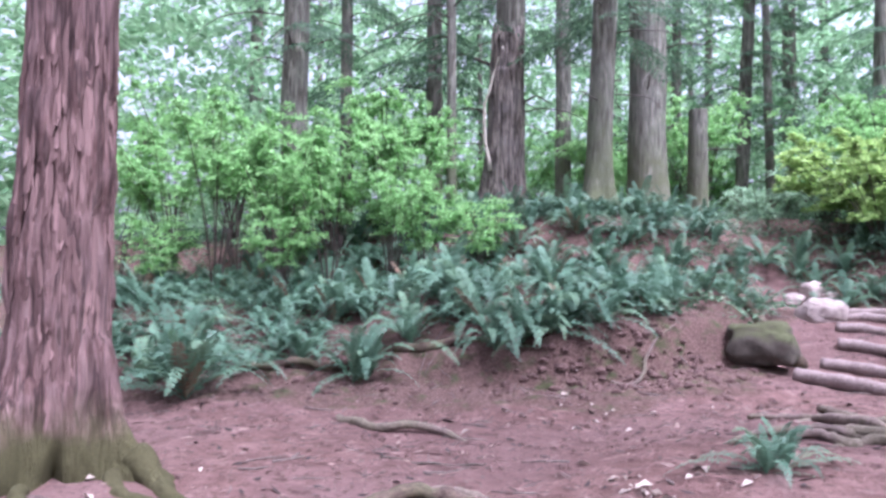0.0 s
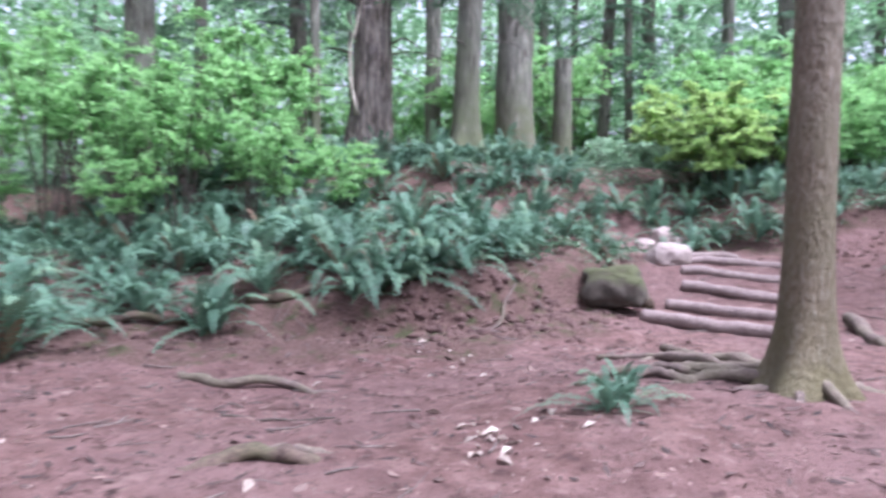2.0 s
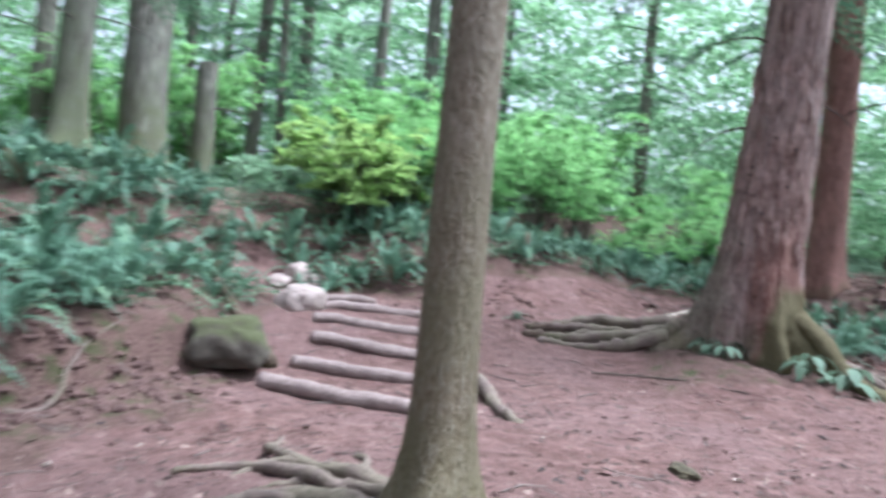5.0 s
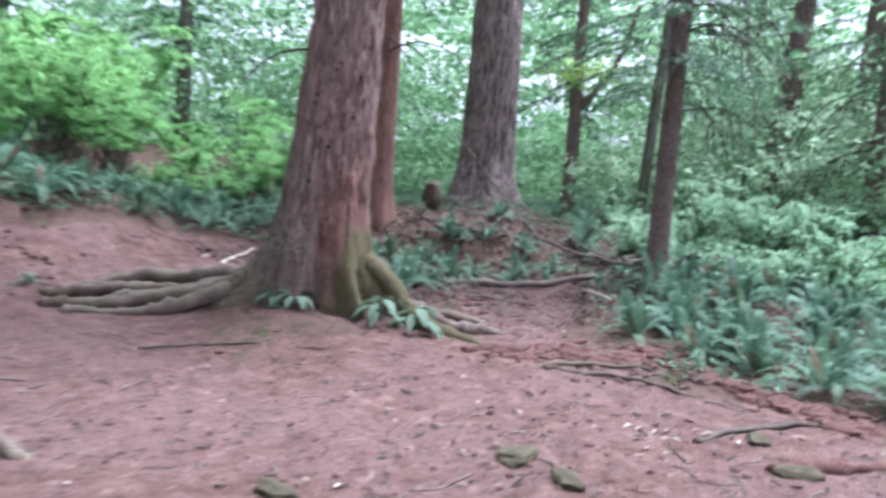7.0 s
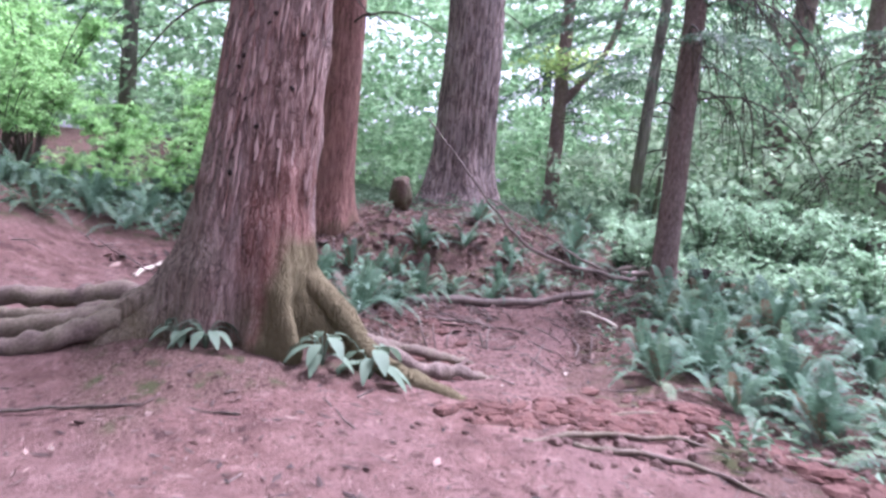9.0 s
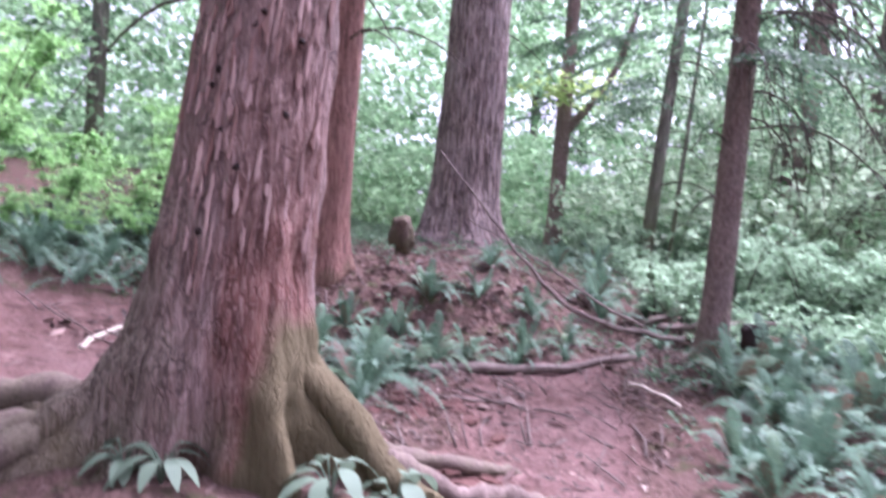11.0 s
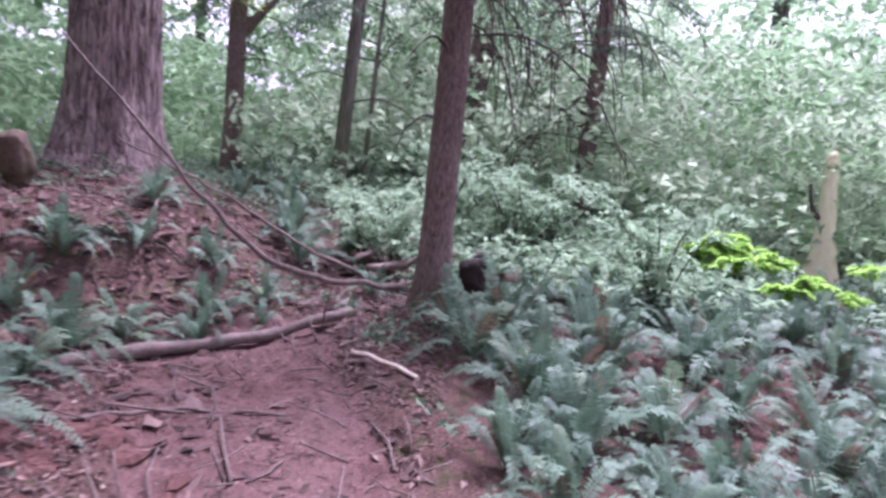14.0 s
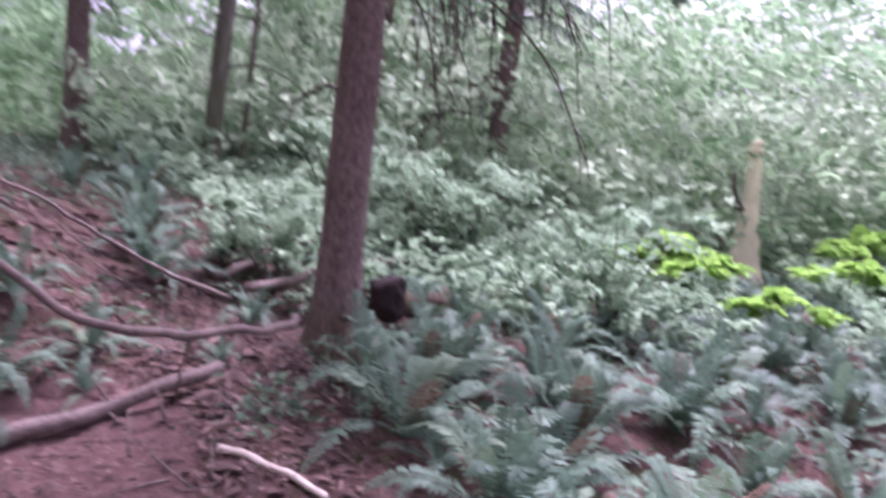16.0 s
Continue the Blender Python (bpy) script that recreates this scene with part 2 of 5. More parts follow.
M_FLAKE = leaf("bark_flake", (0.16, 0.088, 0.073), (0.36, 0.26, 0.235), 0.0, 0.9)
M_RED = bark("red_bark", (0.10, 0.05, 0.042), (0.20, 0.098, 0.08), (0.28, 0.15, 0.125), 0.1, 0.5, 26, cracks=0.3, plates=24)
M_GREY = bark("grey_mossy_bark", (0.125, 0.095, 0.062), (0.185, 0.145, 0.10), (0.25, 0.205, 0.165), 0.34, 3.4, 40, (0.098, 0.086, 0.052), 0.12, 0.4)
M_BROWN = bark("brown_bark", (0.115, 0.078, 0.067), (0.215, 0.15, 0.13), (0.31, 0.23, 0.205), 0.35, 0.8, 34, cracks=0.2, stretch=0.35, plates=44)
M_FURROW = bark("furrowed_bark", (0.055, 0.036, 0.034), (0.145, 0.10, 0.093), (0.33, 0.255, 0.24), 0.0, 0.6, 16, cracks=0.6, plates=10, stretch=0.12)
# some moss; the grey-green cast also puts distance haze into the bark
M_FAR = bark("far_bark", (0.07, 0.062, 0.05), (0.135, 0.124, 0.10), (0.225, 0.21, 0.175), 0.45, 4.0, 14, (0.075, 0.082, 0.05), cracks=0.2)
M_SNAG = bark("snag_wood", (0.048, 0.038, 0.032), (0.13, 0.104, 0.088), (0.26, 0.215, 0.185), 0.1, 0.6, 14, cracks=0.6)
M_ROOT = wood("root_bark", (0.055, 0.04, 0.034), (0.18, 0.132, 0.112), 0.85, (0.105, 0.092, 0.058))
M_STEP = wood("worn_log", (0.11, 0.078, 0.07), (0.27, 0.205, 0.188))
M_DEAD = wood("dead_branch", (0.06, 0.045, 0.04), (0.20, 0.155, 0.135))
M_PALE = wood("pale_bare_wood", (0.36, 0.29, 0.23), (0.62, 0.55, 0.46))
M_DARKTWIG = wood("dark_twig", (0.035, 0.027, 0.024), (0.10, 0.08, 0.065))
M_ROT = wood("rotten_log", (0.03, 0.02, 0.016), (0.13, 0.09, 0.07), 0.95, (0.06, 0.062, 0.03))
# near-black colour gives the shade inside holes and hollow ends
M_HOLLOW = wood("dark_hollow", (0.008, 0.006, 0.005), (0.034, 0.021, 0.018))
M_BLEACH = wood("bleached_wood", (0.74, 0.66, 0.38), (0.88, 0.83, 0.56))
M_CLOD = stone_mat("crumbled_earth", (0.05, 0.028, 0.024), (0.14, 0.085, 0.075))
M_BOULDER = stone_mat("mossy_stone", (0.045, 0.038, 0.03), (0.115, 0.096, 0.078), 0.5)
M_STONE = stone_mat("pale_stone", (0.20, 0.15, 0.137), (0.39, 0.315, 0.285))
M_MOSS = stone_mat("moss_clump", (0.035, 0.029, 0.019), (0.098, 0.08, 0.05))
M_FERN = frond_leaf("sword_fern", (0.038, 0.082, 0.052), (0.122, 0.208, 0.135))
M_THICKET = leaf("thicket_fern", (0.038, 0.082, 0.052), (0.122, 0.208, 0.135), 0.3, 0.55)
M_FERN_DRY = frond_leaf("dry_fern", (0.09, 0.062, 0.042), (0.18, 0.125, 0.085))
M_BUSH = leaf("bright_shrub_leaf", (0.14, 0.285, 0.095), (0.33, 0.54, 0.225), 0.6)
M_MAPLE = leaf("vine_maple_leaf", (0.22, 0.34, 0.10), (0.48, 0.62, 0.24), 0.6)
M_SALAL = leaf("salal_leaf", (0.2, 0.32, 0.195), (0.38, 0.51, 0.35), 0.55, 0.7)
M_SAPLING = leaf("sunlit_sapling_leaf", (0.26, 0.47, 0.09), (0.36, 0.60, 0.15), 0.65)
M_UNDER = leaf("undergrowth_leaf", (0.045, 0.09, 0.05), (0.15, 0.23, 0.14), 0.35, 0.6)
# leaf colour paled to carry the haze of the far wood
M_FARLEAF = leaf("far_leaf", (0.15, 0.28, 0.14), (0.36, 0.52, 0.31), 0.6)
# far_leaf again, paler still: bright haze beyond the trail is in the colour
M_HAZELEAF = leaf("haze_pale_leaf", (0.27, 0.39, 0.25), (0.52, 0.63, 0.45), 0.62, 0.7)
M_NEEDLE = leaf("conifer_needle", (0.04, 0.085, 0.05), (0.14, 0.22, 0.13), 0.4, 0.5)
M_LITTER = leaf("dry_litter", (0.045, 0.026, 0.022), (0.23, 0.155, 0.13), 0.05, 0.8)
M_DEBRIS = leaf("dark_bark_debris", (0.022, 0.014, 0.012), (0.085, 0.052, 0.045), 0.0, 0.9)
M_REDROT = wood("red_rotten_wood", (0.04, 0.02, 0.017), (0.118, 0.058, 0.048), 0.95)
M_DRYLEAF = leaf("pale_fallen_leaf", (0.22, 0.165, 0.135), (0.42, 0.35, 0.30), 0.1, 0.7)
M_BROAD = leaf("broad_plant_leaf", (0.075, 0.12, 0.075), (0.16, 0.22, 0.15), 0.35, 0.65)

# ---- the forest floor ----
# heights of the forest floor: x, y, z
FLOOR = [
    (3.6, 0.5, -0.12), (0.7, 4.2, -0.06), (1.7, 6.3, -0.18), (-1.5, 6.4, -0.16), (5.0, 5.6, 0.1), (4.3, 3.0, 0.0),
    (8.5, 5.8, 0.0), (7.2, 4.2, 0.0), (11.5, 7.7, 0.1), (10.8, 9.4, 0.28), (4.8, 9.2, -0.05), (0.8, 10.5, 0.65), (-4.0, 9.5, 0.5),
    (2.2, 15.2, 2.05), (-0.2, 16.4, 2.2), (5.2, 19.0, 2.1), (8.6, 15.5, 1.5), (16.0, 11.8, 1.25),
    (18.5, 12.8, 1.4), (16.0, 7.7, 0.32), (26.5, 13.8, 1.45), (19.5, 25.0, 2.7), (20.0, 3.6, 0.2),
    (24.5, 0.0, 0.1), (13.6, 9.6, 0.2), (7.5, 8.2, 0.0), (13.0, 4.5, -0.1), (-8.0, 16.0, 1.6), (2.5, 7.6, -0.15), (5.5, 12.3, 0.42),
]


def smooth(a, b, v):
    """0 below a, 1 above b, smooth between."""
    u = min(1.0, max(0.0, (v - a) / (b - a)))
    return u * u * (3 - 2 * u)


BANK = [(-9.0, 6.4), (-3.5, 6.55), (-1.0, 6.95), (0.4, 7.6), (2.4, 8.0), (3.4, 8.7), (4.05, 9.4)]  # the foot of the cut bank


def behind_bank(x, y):
    """How far a place lies behind the foot of the bank."""
    foot = BANK[-1][1]
    for (ax, ay), (bx, by) in zip(BANK, BANK[1:]):
        if ax <= x <= bx:
            foot = ay + (by - ay) * (x - ax) / (bx - ax)
    return 0.85 * (y - foot)


def bank(x, y):
    """The cut bank at the back of the clearing."""
    if x > 4.6 or y < 6.0 or y > 14.0:
        return 0.0
    d = behind_bank(x, y)
    return (0.10 + 0.42 * smooth(0.0, 3.0, x)) * smooth(-0.02, 0.42, d) * (1 - smooth(0.9, 3.4, d)) * (1 - smooth(4.0, 4.6, x))


def on_cut(x, y):
    """On the bare face of the bank."""
    return x < 4.6 and -1.6 < behind_bank(x, y) < (0.45 if x > 1.5 else 0.15)


def floor_z(x, y):
    """The height of the forest floor, without its small bumps."""
    total = weight = 0.0
    for px, py, pz in FLOOR:
        w = 1.0 / ((x - px) ** 2 + (y - py) ** 2 + 0.5) ** 2
        total, weight = total + w * pz, weight + w
    return total / weight + bank(x, y)


TROD = [  # trodden ground: from x, y to x, y, half width
    (-5.0, 3.6, 3.6, 5.4, 1.95), (3.2, 0.0, 5.0, 5.0, 2.6), (4.5, 6.2, 9.0, 6.6, 1.9), (8.0, 6.0, 10.4, 6.9, 1.2),
    (10.2, 7.2, 14.6, 8.9, 0.75), (5.3, 8.4, 6.2, 12.0, 1.05), (5.8, 12.0, 5.0, 14.2, 0.4), (7.2, 8.0, 8.4, 11.6, 1.2),
    (8.4, 11.6, 11.6, 12.6, 0.8), (8.0, 5.0, 10.2, 4.2, 1.1), (4.0, -8.0, 3.2, 1.0, 2.0), (2.0, 17.6, 6.0, 19.4, 0.9),
]


def trodden(x, y):
    """How well trodden the floor is: 1 on the trail, 0 in the wood."""
    best = 9.0
    for ax, ay, bx, by, w in TROD:
        dx, dy = bx - ax, by - ay
        u = min(1.0, max(0.0, ((x - ax) * dx + (y - ay) * dy) / (dx * dx + dy * dy)))
        best = min(best, math.hypot(x - ax - u * dx, y - ay - u * dy) - w)
    best += 0.35 * noise.noise(Vector((x * 1.1, y * 1.1, 3.0)))
    return 1.0 - smooth(-0.25, 0.3, best)


def bumps(x, y, trod):
    v = Vector((x, y, 0.0))
    rough = 0.35 + 0.65 * (1 - trod)
    return rough * (0.075 * noise.noise(v * 1.3) + 0.04 * noise.noise(v * 3.7)) + 0.02 * noise.noise(v * 5.5) + 0.008 * noise.noise(v * 11.0)


def ground(x, y):
    """The height of the built floor."""
    t = trodden(x, y)
    return floor_z(x, y) + bumps(x, y, t) + 0.05 * (1 - t)


def axis(low, high, step, far):
    inner = list(np.arange(low, high + step / 2, step))
    grow, out = [], step
    edge = 0.0
    while edge < far:
        out *= 1.35
        edge += out
        grow.append(edge)
    return [low - g for g in reversed(grow)] + inner + [high + g for g in grow]


def link(name, mesh, material, parent=None, label=""):
    mesh.materials.append(material) if not mesh.materials else None
    ob = new(name, mesh)
    ob.parent = parent
    if label:
        ob["label"] = label
    return ob


def mesh_of(name, verts, faces, smooth_shade=True):
    me = bpy.data.meshes.new(name)
    me.from_pydata([tuple(v) for v in verts], [], [tuple(f) for f in faces])
    if smooth_shade:
        me.shade_smooth()
    me.update()
    return me


def build_ground():
    xs, ys = axis(-6.0, 20.0, 0.085, 600), axis(0.0, 16.0, 0.085, 600)
    nx, verts, trod = len(xs), [], []
    for y in ys:
        for x in xs:
            t = trodden(x, y)
            near = 1.0 - smooth(30, 60, math.hypot(x - 8, y - 8))
            verts.append((x, y, floor_z(x, y) + near * bumps(x, y, t) + 0.05 * (1 - t)))
            trod.append(t)
    faces = [(j * nx + i, j * nx + i + 1, (j + 1) * nx + i + 1, (j + 1) * nx + i) for j in range(len(ys) - 1) for i in range(nx - 1)]
    me = mesh_of("ground", verts, faces)
    me.attributes.new("trodden", "FLOAT", "POINT").data.foreach_set("value", trod)
    tagged(link("ground", me, M_SOIL), "reddish trodden forest soil with needle litter", "ground", kind="structure")


build_ground()


# ---- builders ----
def thing(name, x, y, z=None, label="", category="", group="", turn=0.0):
    """An Empty at the foot of a thing."""
    ob = new(name)
    ob.empty_display_size = 0.1
    ob.matrix_basis = pose(x, y, ground(x, y) if z is None else z, 0, 0, turn)
    return tagged(ob, label, category, group)


def tube_data(points, radii, sides=8, rough=0.0, seed=0.0, cap=True):
    """A tapered tube along points, bent smoothly, with an uneven skin."""
    pts = [Vector(p) for p in points]
    verts, faces = [], []
    up = Vector((0.31, 0.17, 0.94)).normalized()
    for i, p in enumerate(pts):
        d = (pts[min(i + 1, len(pts) - 1)] - pts[max(i - 1, 0)]).normalized()
        a = d.cross(up)
        a = a.normalized() if a.length > 0.05 else d.orthogonal().normalized()
        b = d.cross(a)
        for k in range(sides):
            w = 2 * math.pi * k / sides
            n = a * math.cos(w) + b * math.sin(w)
            r = radii[i] * (1 + rough * noise.noise((p + n * radii[i]) * (0.5 / max(radii[i], 0.02)) + Vector((seed, seed, 0))))
            verts.append(p + n * r)
    for i in range(len(pts) - 1):
        for k in range(sides):
            faces.append((i * sides + k, i * sides + (k + 1) % sides, (i + 1) * sides + (k + 1) % sides, (i + 1) * sides + k))
    if cap:
        faces.append(tuple(reversed(range(sides))))
        faces.append(tuple(range((len(pts) - 1) * sides, len(pts) * sides)))
    return verts, faces


def curve(points, count):
    """count points on a smooth line through the given ones."""
    p = [Vector(q) for q in points]
    p = [2 * p[0] - p[1]] + p + [2 * p[-1] - p[-2]]
    out, spans = [], len(p) - 3
    for i in range(count):
        s = min(spans - 1e-6, i * spans / (count - 1))
        k, u = int(s), s - int(s)
        a, b, c, d = p[k:k + 4]
        out.append(0.5 * ((2 * b) + (c - a) * u + (2 * a - 5 * b + 4 * c - d) * u * u + (3 * b - a - 3 * c + d) * u ** 3))
    return out


def limb(name, points, r0, r1, material, parent=None, label="", sides=8, count=14, rough=0.35, origin=(0, 0, 0), gnarl=1.0):
    """A branch, root or log as one mesh."""
    pts = [p - Vector(origin) for p in curve(points, count)]
    pts = [p + noise.noise_vector(p * (0.12 / max(r0, 0.02)) + Vector((r0 * 91, 0, 0))) * gnarl * min(r0 * 0.9, 0.05) * (0 if i in (0, count - 1) else 1) for i, p in enumerate(pts)]
    radii = [r0 + (r1 - r0) * i / (count - 1) for i in range(count)]
    v, f = tube_data(pts, radii, sides, rough, r0 * 37)
    return link(name, mesh_of(name, v, f), material, parent, label)


def trunk_mesh(name, height, r_low, r_high, lean=(0, 0), flare=0.3, flare_h=0.4, lobes=5, lobe=0.35, segs=24, fine=4.0, step=0.12, skin=0.04, seed=0.0, tip=0.6, plates=False):
    """A trunk along z: flared foot with lobes, furrowed skin, even taper. r_low at 1 m, r_high at fine metres up, then on to the tip."""
    zs = list(np.arange(-0.35, fine, step)) + list(np.linspace(fine, height, 14))
    verts, faces = [], []
    for z in zs:
        up = max(0.0, z)
        ref = 1.0 if fine > 1.5 else 0.0
        r = r_low + (r_high - r_low) * (z - ref) / max(0.1, fine - ref) if z < fine else r_high + (r_high * tip - r_high) * (z - fine) / (height - fine)
        cx = lean[0] * z + 0.04 * r_low * math.sin(z * 1.7 + seed)
        cy = lean[1] * z + 0.04 * r_low * math.cos(z * 1.3 + seed)
        foot = flare * math.exp(-up / flare_h)
        for k in range(segs):
            a = 2 * math.pi * k / segs
            ca, sa = math.cos(a), math.sin(a)
            wave = 1 + lobe * math.cos(lobes * a + seed) + 0.5 * lobe * math.cos((lobes - 2) * a + 2.1 * seed)
            if plates:
                n = noise.noise(Vector((ca * r / 0.085, sa * r / 0.085, z * 1.5 + seed)))
                n = abs(n) ** 0.7 * 1.6 - 0.4 + 0.3 * noise.noise(Vector((ca * 22 * r, sa * 22 * r, z * 9)))
            else:
                n = noise.noise(Vector((ca * 5, sa * 5, z * 0.9 + seed))) + 0.5 * noise.noise(Vector((ca * 13, sa * 13, z * 2.5 - seed)))
            rr = r * (1 + skin * n) + foot * max(0.0, wave)
            verts.append((cx + rr * ca, cy + rr * sa, z))
    for j in range(len(zs) - 1):
        for k in range(segs):
            faces.append((j * segs + k, j * segs + (k + 1) % segs, (j + 1) * segs + (k + 1) % segs, (j + 1) * segs + k))
    faces.append(tuple(range((len(zs) - 1) * segs, len(zs) * segs)))
    return mesh_of(name, verts, faces)


def rooted_trunk(height, r_low, r_high, lean, feet, segs, fine, step, skin, seed, flare=0.1, tip=0.7):
    """A trunk whose foot runs out into buttresses. feet: bearing in degrees, reach, height, half width in radians."""
    zs = list(np.arange(-0.45, fine, step)) + list(np.linspace(fine, height, 12))
    verts = []
    for z in zs:
        up = max(0.0, z)
        r = r_low + (r_high - r_low) * (z - 1) / (fine - 1) if z < fine else r_high + r_high * (tip - 1) * (z - fine) / (height - fine)
        cx, cy = lean[0] * z, lean[1] * z
        for k in range(segs):
            a = 2 * math.pi * k / segs
            ca, sa = math.cos(a), math.sin(a)
            foot = flare * math.exp(-up / 0.45)
            for bearing, reach, tall, half in feet:
                turn = (a - radians(bearing) + 0.12 * noise.noise(Vector((bearing, z * 2.0, seed))) + math.pi) % (2 * math.pi) - math.pi
                wide = half * (0.55 + 0.45 * min(1.0, up / 0.6))
                foot += reach * math.exp(-up / tall) * math.exp(-(turn / wide) ** 2)
            n = noise.noise(Vector((ca * r / 0.085, sa * r / 0.085, z * 1.5 + seed)))
            n = abs(n) ** 0.7 * 1.6 - 0.4 + 0.3 * noise.noise(Vector((ca * 22 * r, sa * 22 * r, z * 9)))
            lump = 0.035 * noise.noise(Vector((ca * 2.5, sa * 2.5, z * 3 + seed))) + 0.012 * noise.noise(Vector((ca * 7, sa * 7, z * 8)))
            rr = r * (1 + skin * n) + foot * (1 + 2.5 * lump) + lump
            verts.append((cx + rr * ca, cy + rr * sa, z))
    faces = [(j * segs + k, j * segs + (k + 1) % segs, (j + 1) * segs + (k + 1) % segs, (j + 1) * segs + k) for j in range(len(zs) - 1) for k in range(segs)]
    faces.append(tuple(range((len(zs) - 1) * segs, len(zs) * segs)))
    return mesh_of("trunk", verts, faces)


def leaves_data(centres, along, normal, length, width, fold=0.25):
    """Folded pointed leaves: centres, directions and normals as arrays of rows."""
    along = along / np.linalg.norm(along, axis=1, keepdims=True)
    side = np.cross(along, normal)
    side /= np.linalg.norm(side, axis=1, keepdims=True) + 1e-9
    up = np.cross(side, along)
    l, w = length[:, None], width[:, None]
    base, end = centres - along * l * 0.5, centres + along * l * 0.5 - up * l * 0.12
    mid = centres - along * l * 0.05
    s1, s2 = mid + side * w * 0.5 + up * w * fold, mid - side * w * 0.5 + up * w * fold
    n = len(centres)
    verts = np.stack([base, s1, end, s2], 1).reshape(-1, 3)
    i = np.arange(n)[:, None] * 4
    faces = np.concatenate([i + np.array([[0, 1, 2]]), i + np.array([[0, 2, 3]])], 0)
    return verts, faces


def leaf_mesh(name, parts):
    verts, faces, base = [], [], 0
    for v, f in parts:
        verts.append(v)
        faces.append(f + base)
        base += len(v)
    return mesh_of(name, np.concatenate(verts).tolist(), np.concatenate(faces).tolist(), False)


def bough_leaves(rng, boughs, density=1.0):
    """Drooping conifer sprays. boughs: rows of root x, y, z, heading, length."""
    cs, al = [], []
    for bx, by, bz, az, ln in boughs:
        d = np.array([math.cos(az), math.sin(az), 0.0])
        side = np.array([-d[1], d[0], 0.0])
        for k in range(int(ln * 9)):
            u = (k + 1) / (ln * 9)
            p = np.array([bx, by, bz]) + d * ln * u + np.array([0, 0, 0.12 * ln * u - 0.42 * ln * u * u])
            tl = 0.55 * ln * 0.5 * (1 - 0.75 * u) + 0.08
            for sgn in (-1, 1):
                w = side * sgn * 0.8 + d * 0.6
                for q in range(int(7 * density)):
                    v = (q + rng.random()) / (7 * density)
                    cs.append(p + w * tl * v + np.array([0, 0, -0.35 * tl * v * v]) + rng.normal(0, 0.015, 3))
                    al.append(w * 0.7 + side * sgn * rng.normal(0, 0.5) + d * rng.normal(0.2, 0.4) + np.array([0, 0, -0.35 + rng.normal(0, 0.15)]))
    cs, al = np.array(cs), np.array(al)
    n = len(cs)
    nm = np.tile([0.0, 0.0, 1.0], (n, 1)) + rng.normal(0, 0.35, (n, 3))
    return leaves_data(cs, al, nm, rng.uniform(0.09, 0.2, n), rng.uniform(0.025, 0.05, n), 0.1)


def crown_mesh(seed, low, high, reach, count):
    rng = np.random.default_rng(seed)
    rows = []
    for _ in range(count):
        u = rng.random()
        rows.append((0, 0, low + (high - low) * u, rng.uniform(0, 2 * math.pi), reach * rng.uniform(0.6, 1.0) * (1 - 0.5 * u)))
    return leaf_mesh("crown", [bough_leaves(rng, rows)])


CROWNS = [crown_mesh(11, 3.4, 11, 2.6, 26), crown_mesh(12, 4.2, 12, 3.0, 26), crown_mesh(13, 5.5, 13, 2.8, 24), crown_mesh(14, 2.4, 9, 2.2, 24)]


def loose_bark(r_low, r_high, fine, lean, bearing, spread, low, high, count, seed, out=0.02, size=1.0):
    """Long flakes of bark lifting off the trunk round one bearing, as one mesh."""
    rng = random.Random(seed)
    verts, faces = [], []
    for _ in range(count):
        a, z = bearing + rng.uniform(-spread, spread), rng.uniform(low, high)
        l, w, seed2 = size * rng.uniform(0.10, 0.42), size * rng.uniform(0.007, 0.02), rng.uniform(0, 90)
        r0 = r_low + (r_high - r_low) * (z - 1) / (fine - 1)
        k = len(verts)
        for back in (0, 1):
            for i in range(6):
                u = i / 5
                zz = z + l * (u - 0.5)
                half = w * (0.12 + 0.88 * math.sin(math.pi * min(1, u * 0.9 + 0.08))) * (1 + 0.5 * noise.noise(Vector((seed2, u * 3, 0))))
                lift = out * (0.55 + 0.9 * (1 - u) ** 2 * rng.uniform(0.4, 1.0)) - 0.012 * back
                for j in (-1, 0, 1):
                    th = a + (j * half + 0.014 * noise.noise(Vector((seed2, u * 2.5, 5)))) / r0
                    r = r0 + lift - 0.004 * abs(j)
                    verts.append((lean[0] * zz + r * math.cos(th), lean[1] * zz + r * math.sin(th), zz))
        n = 18
        for i in range(5):
            for j in range(2):
                q = k + i * 3 + j
                faces.append((q, q + 1, q + 4, q + 3))
                faces.append((q + n + 3, q + n + 4, q + n + 1, q + n))
            e = k + i * 3
            faces += [(e, e + 3, e + n + 3, e + n), (e + 2, e + n + 2, e + n + 5, e + 5)]
        faces += [(k, k + n, k + n + 1, k + 1), (k + 1, k + n + 1, k + n + 2, k + 2)]
    return mesh_of("loose_bark", verts, faces, False)


def trunk_of(t):
    return next(o for o in t.children if o.name.startswith("trunk"))


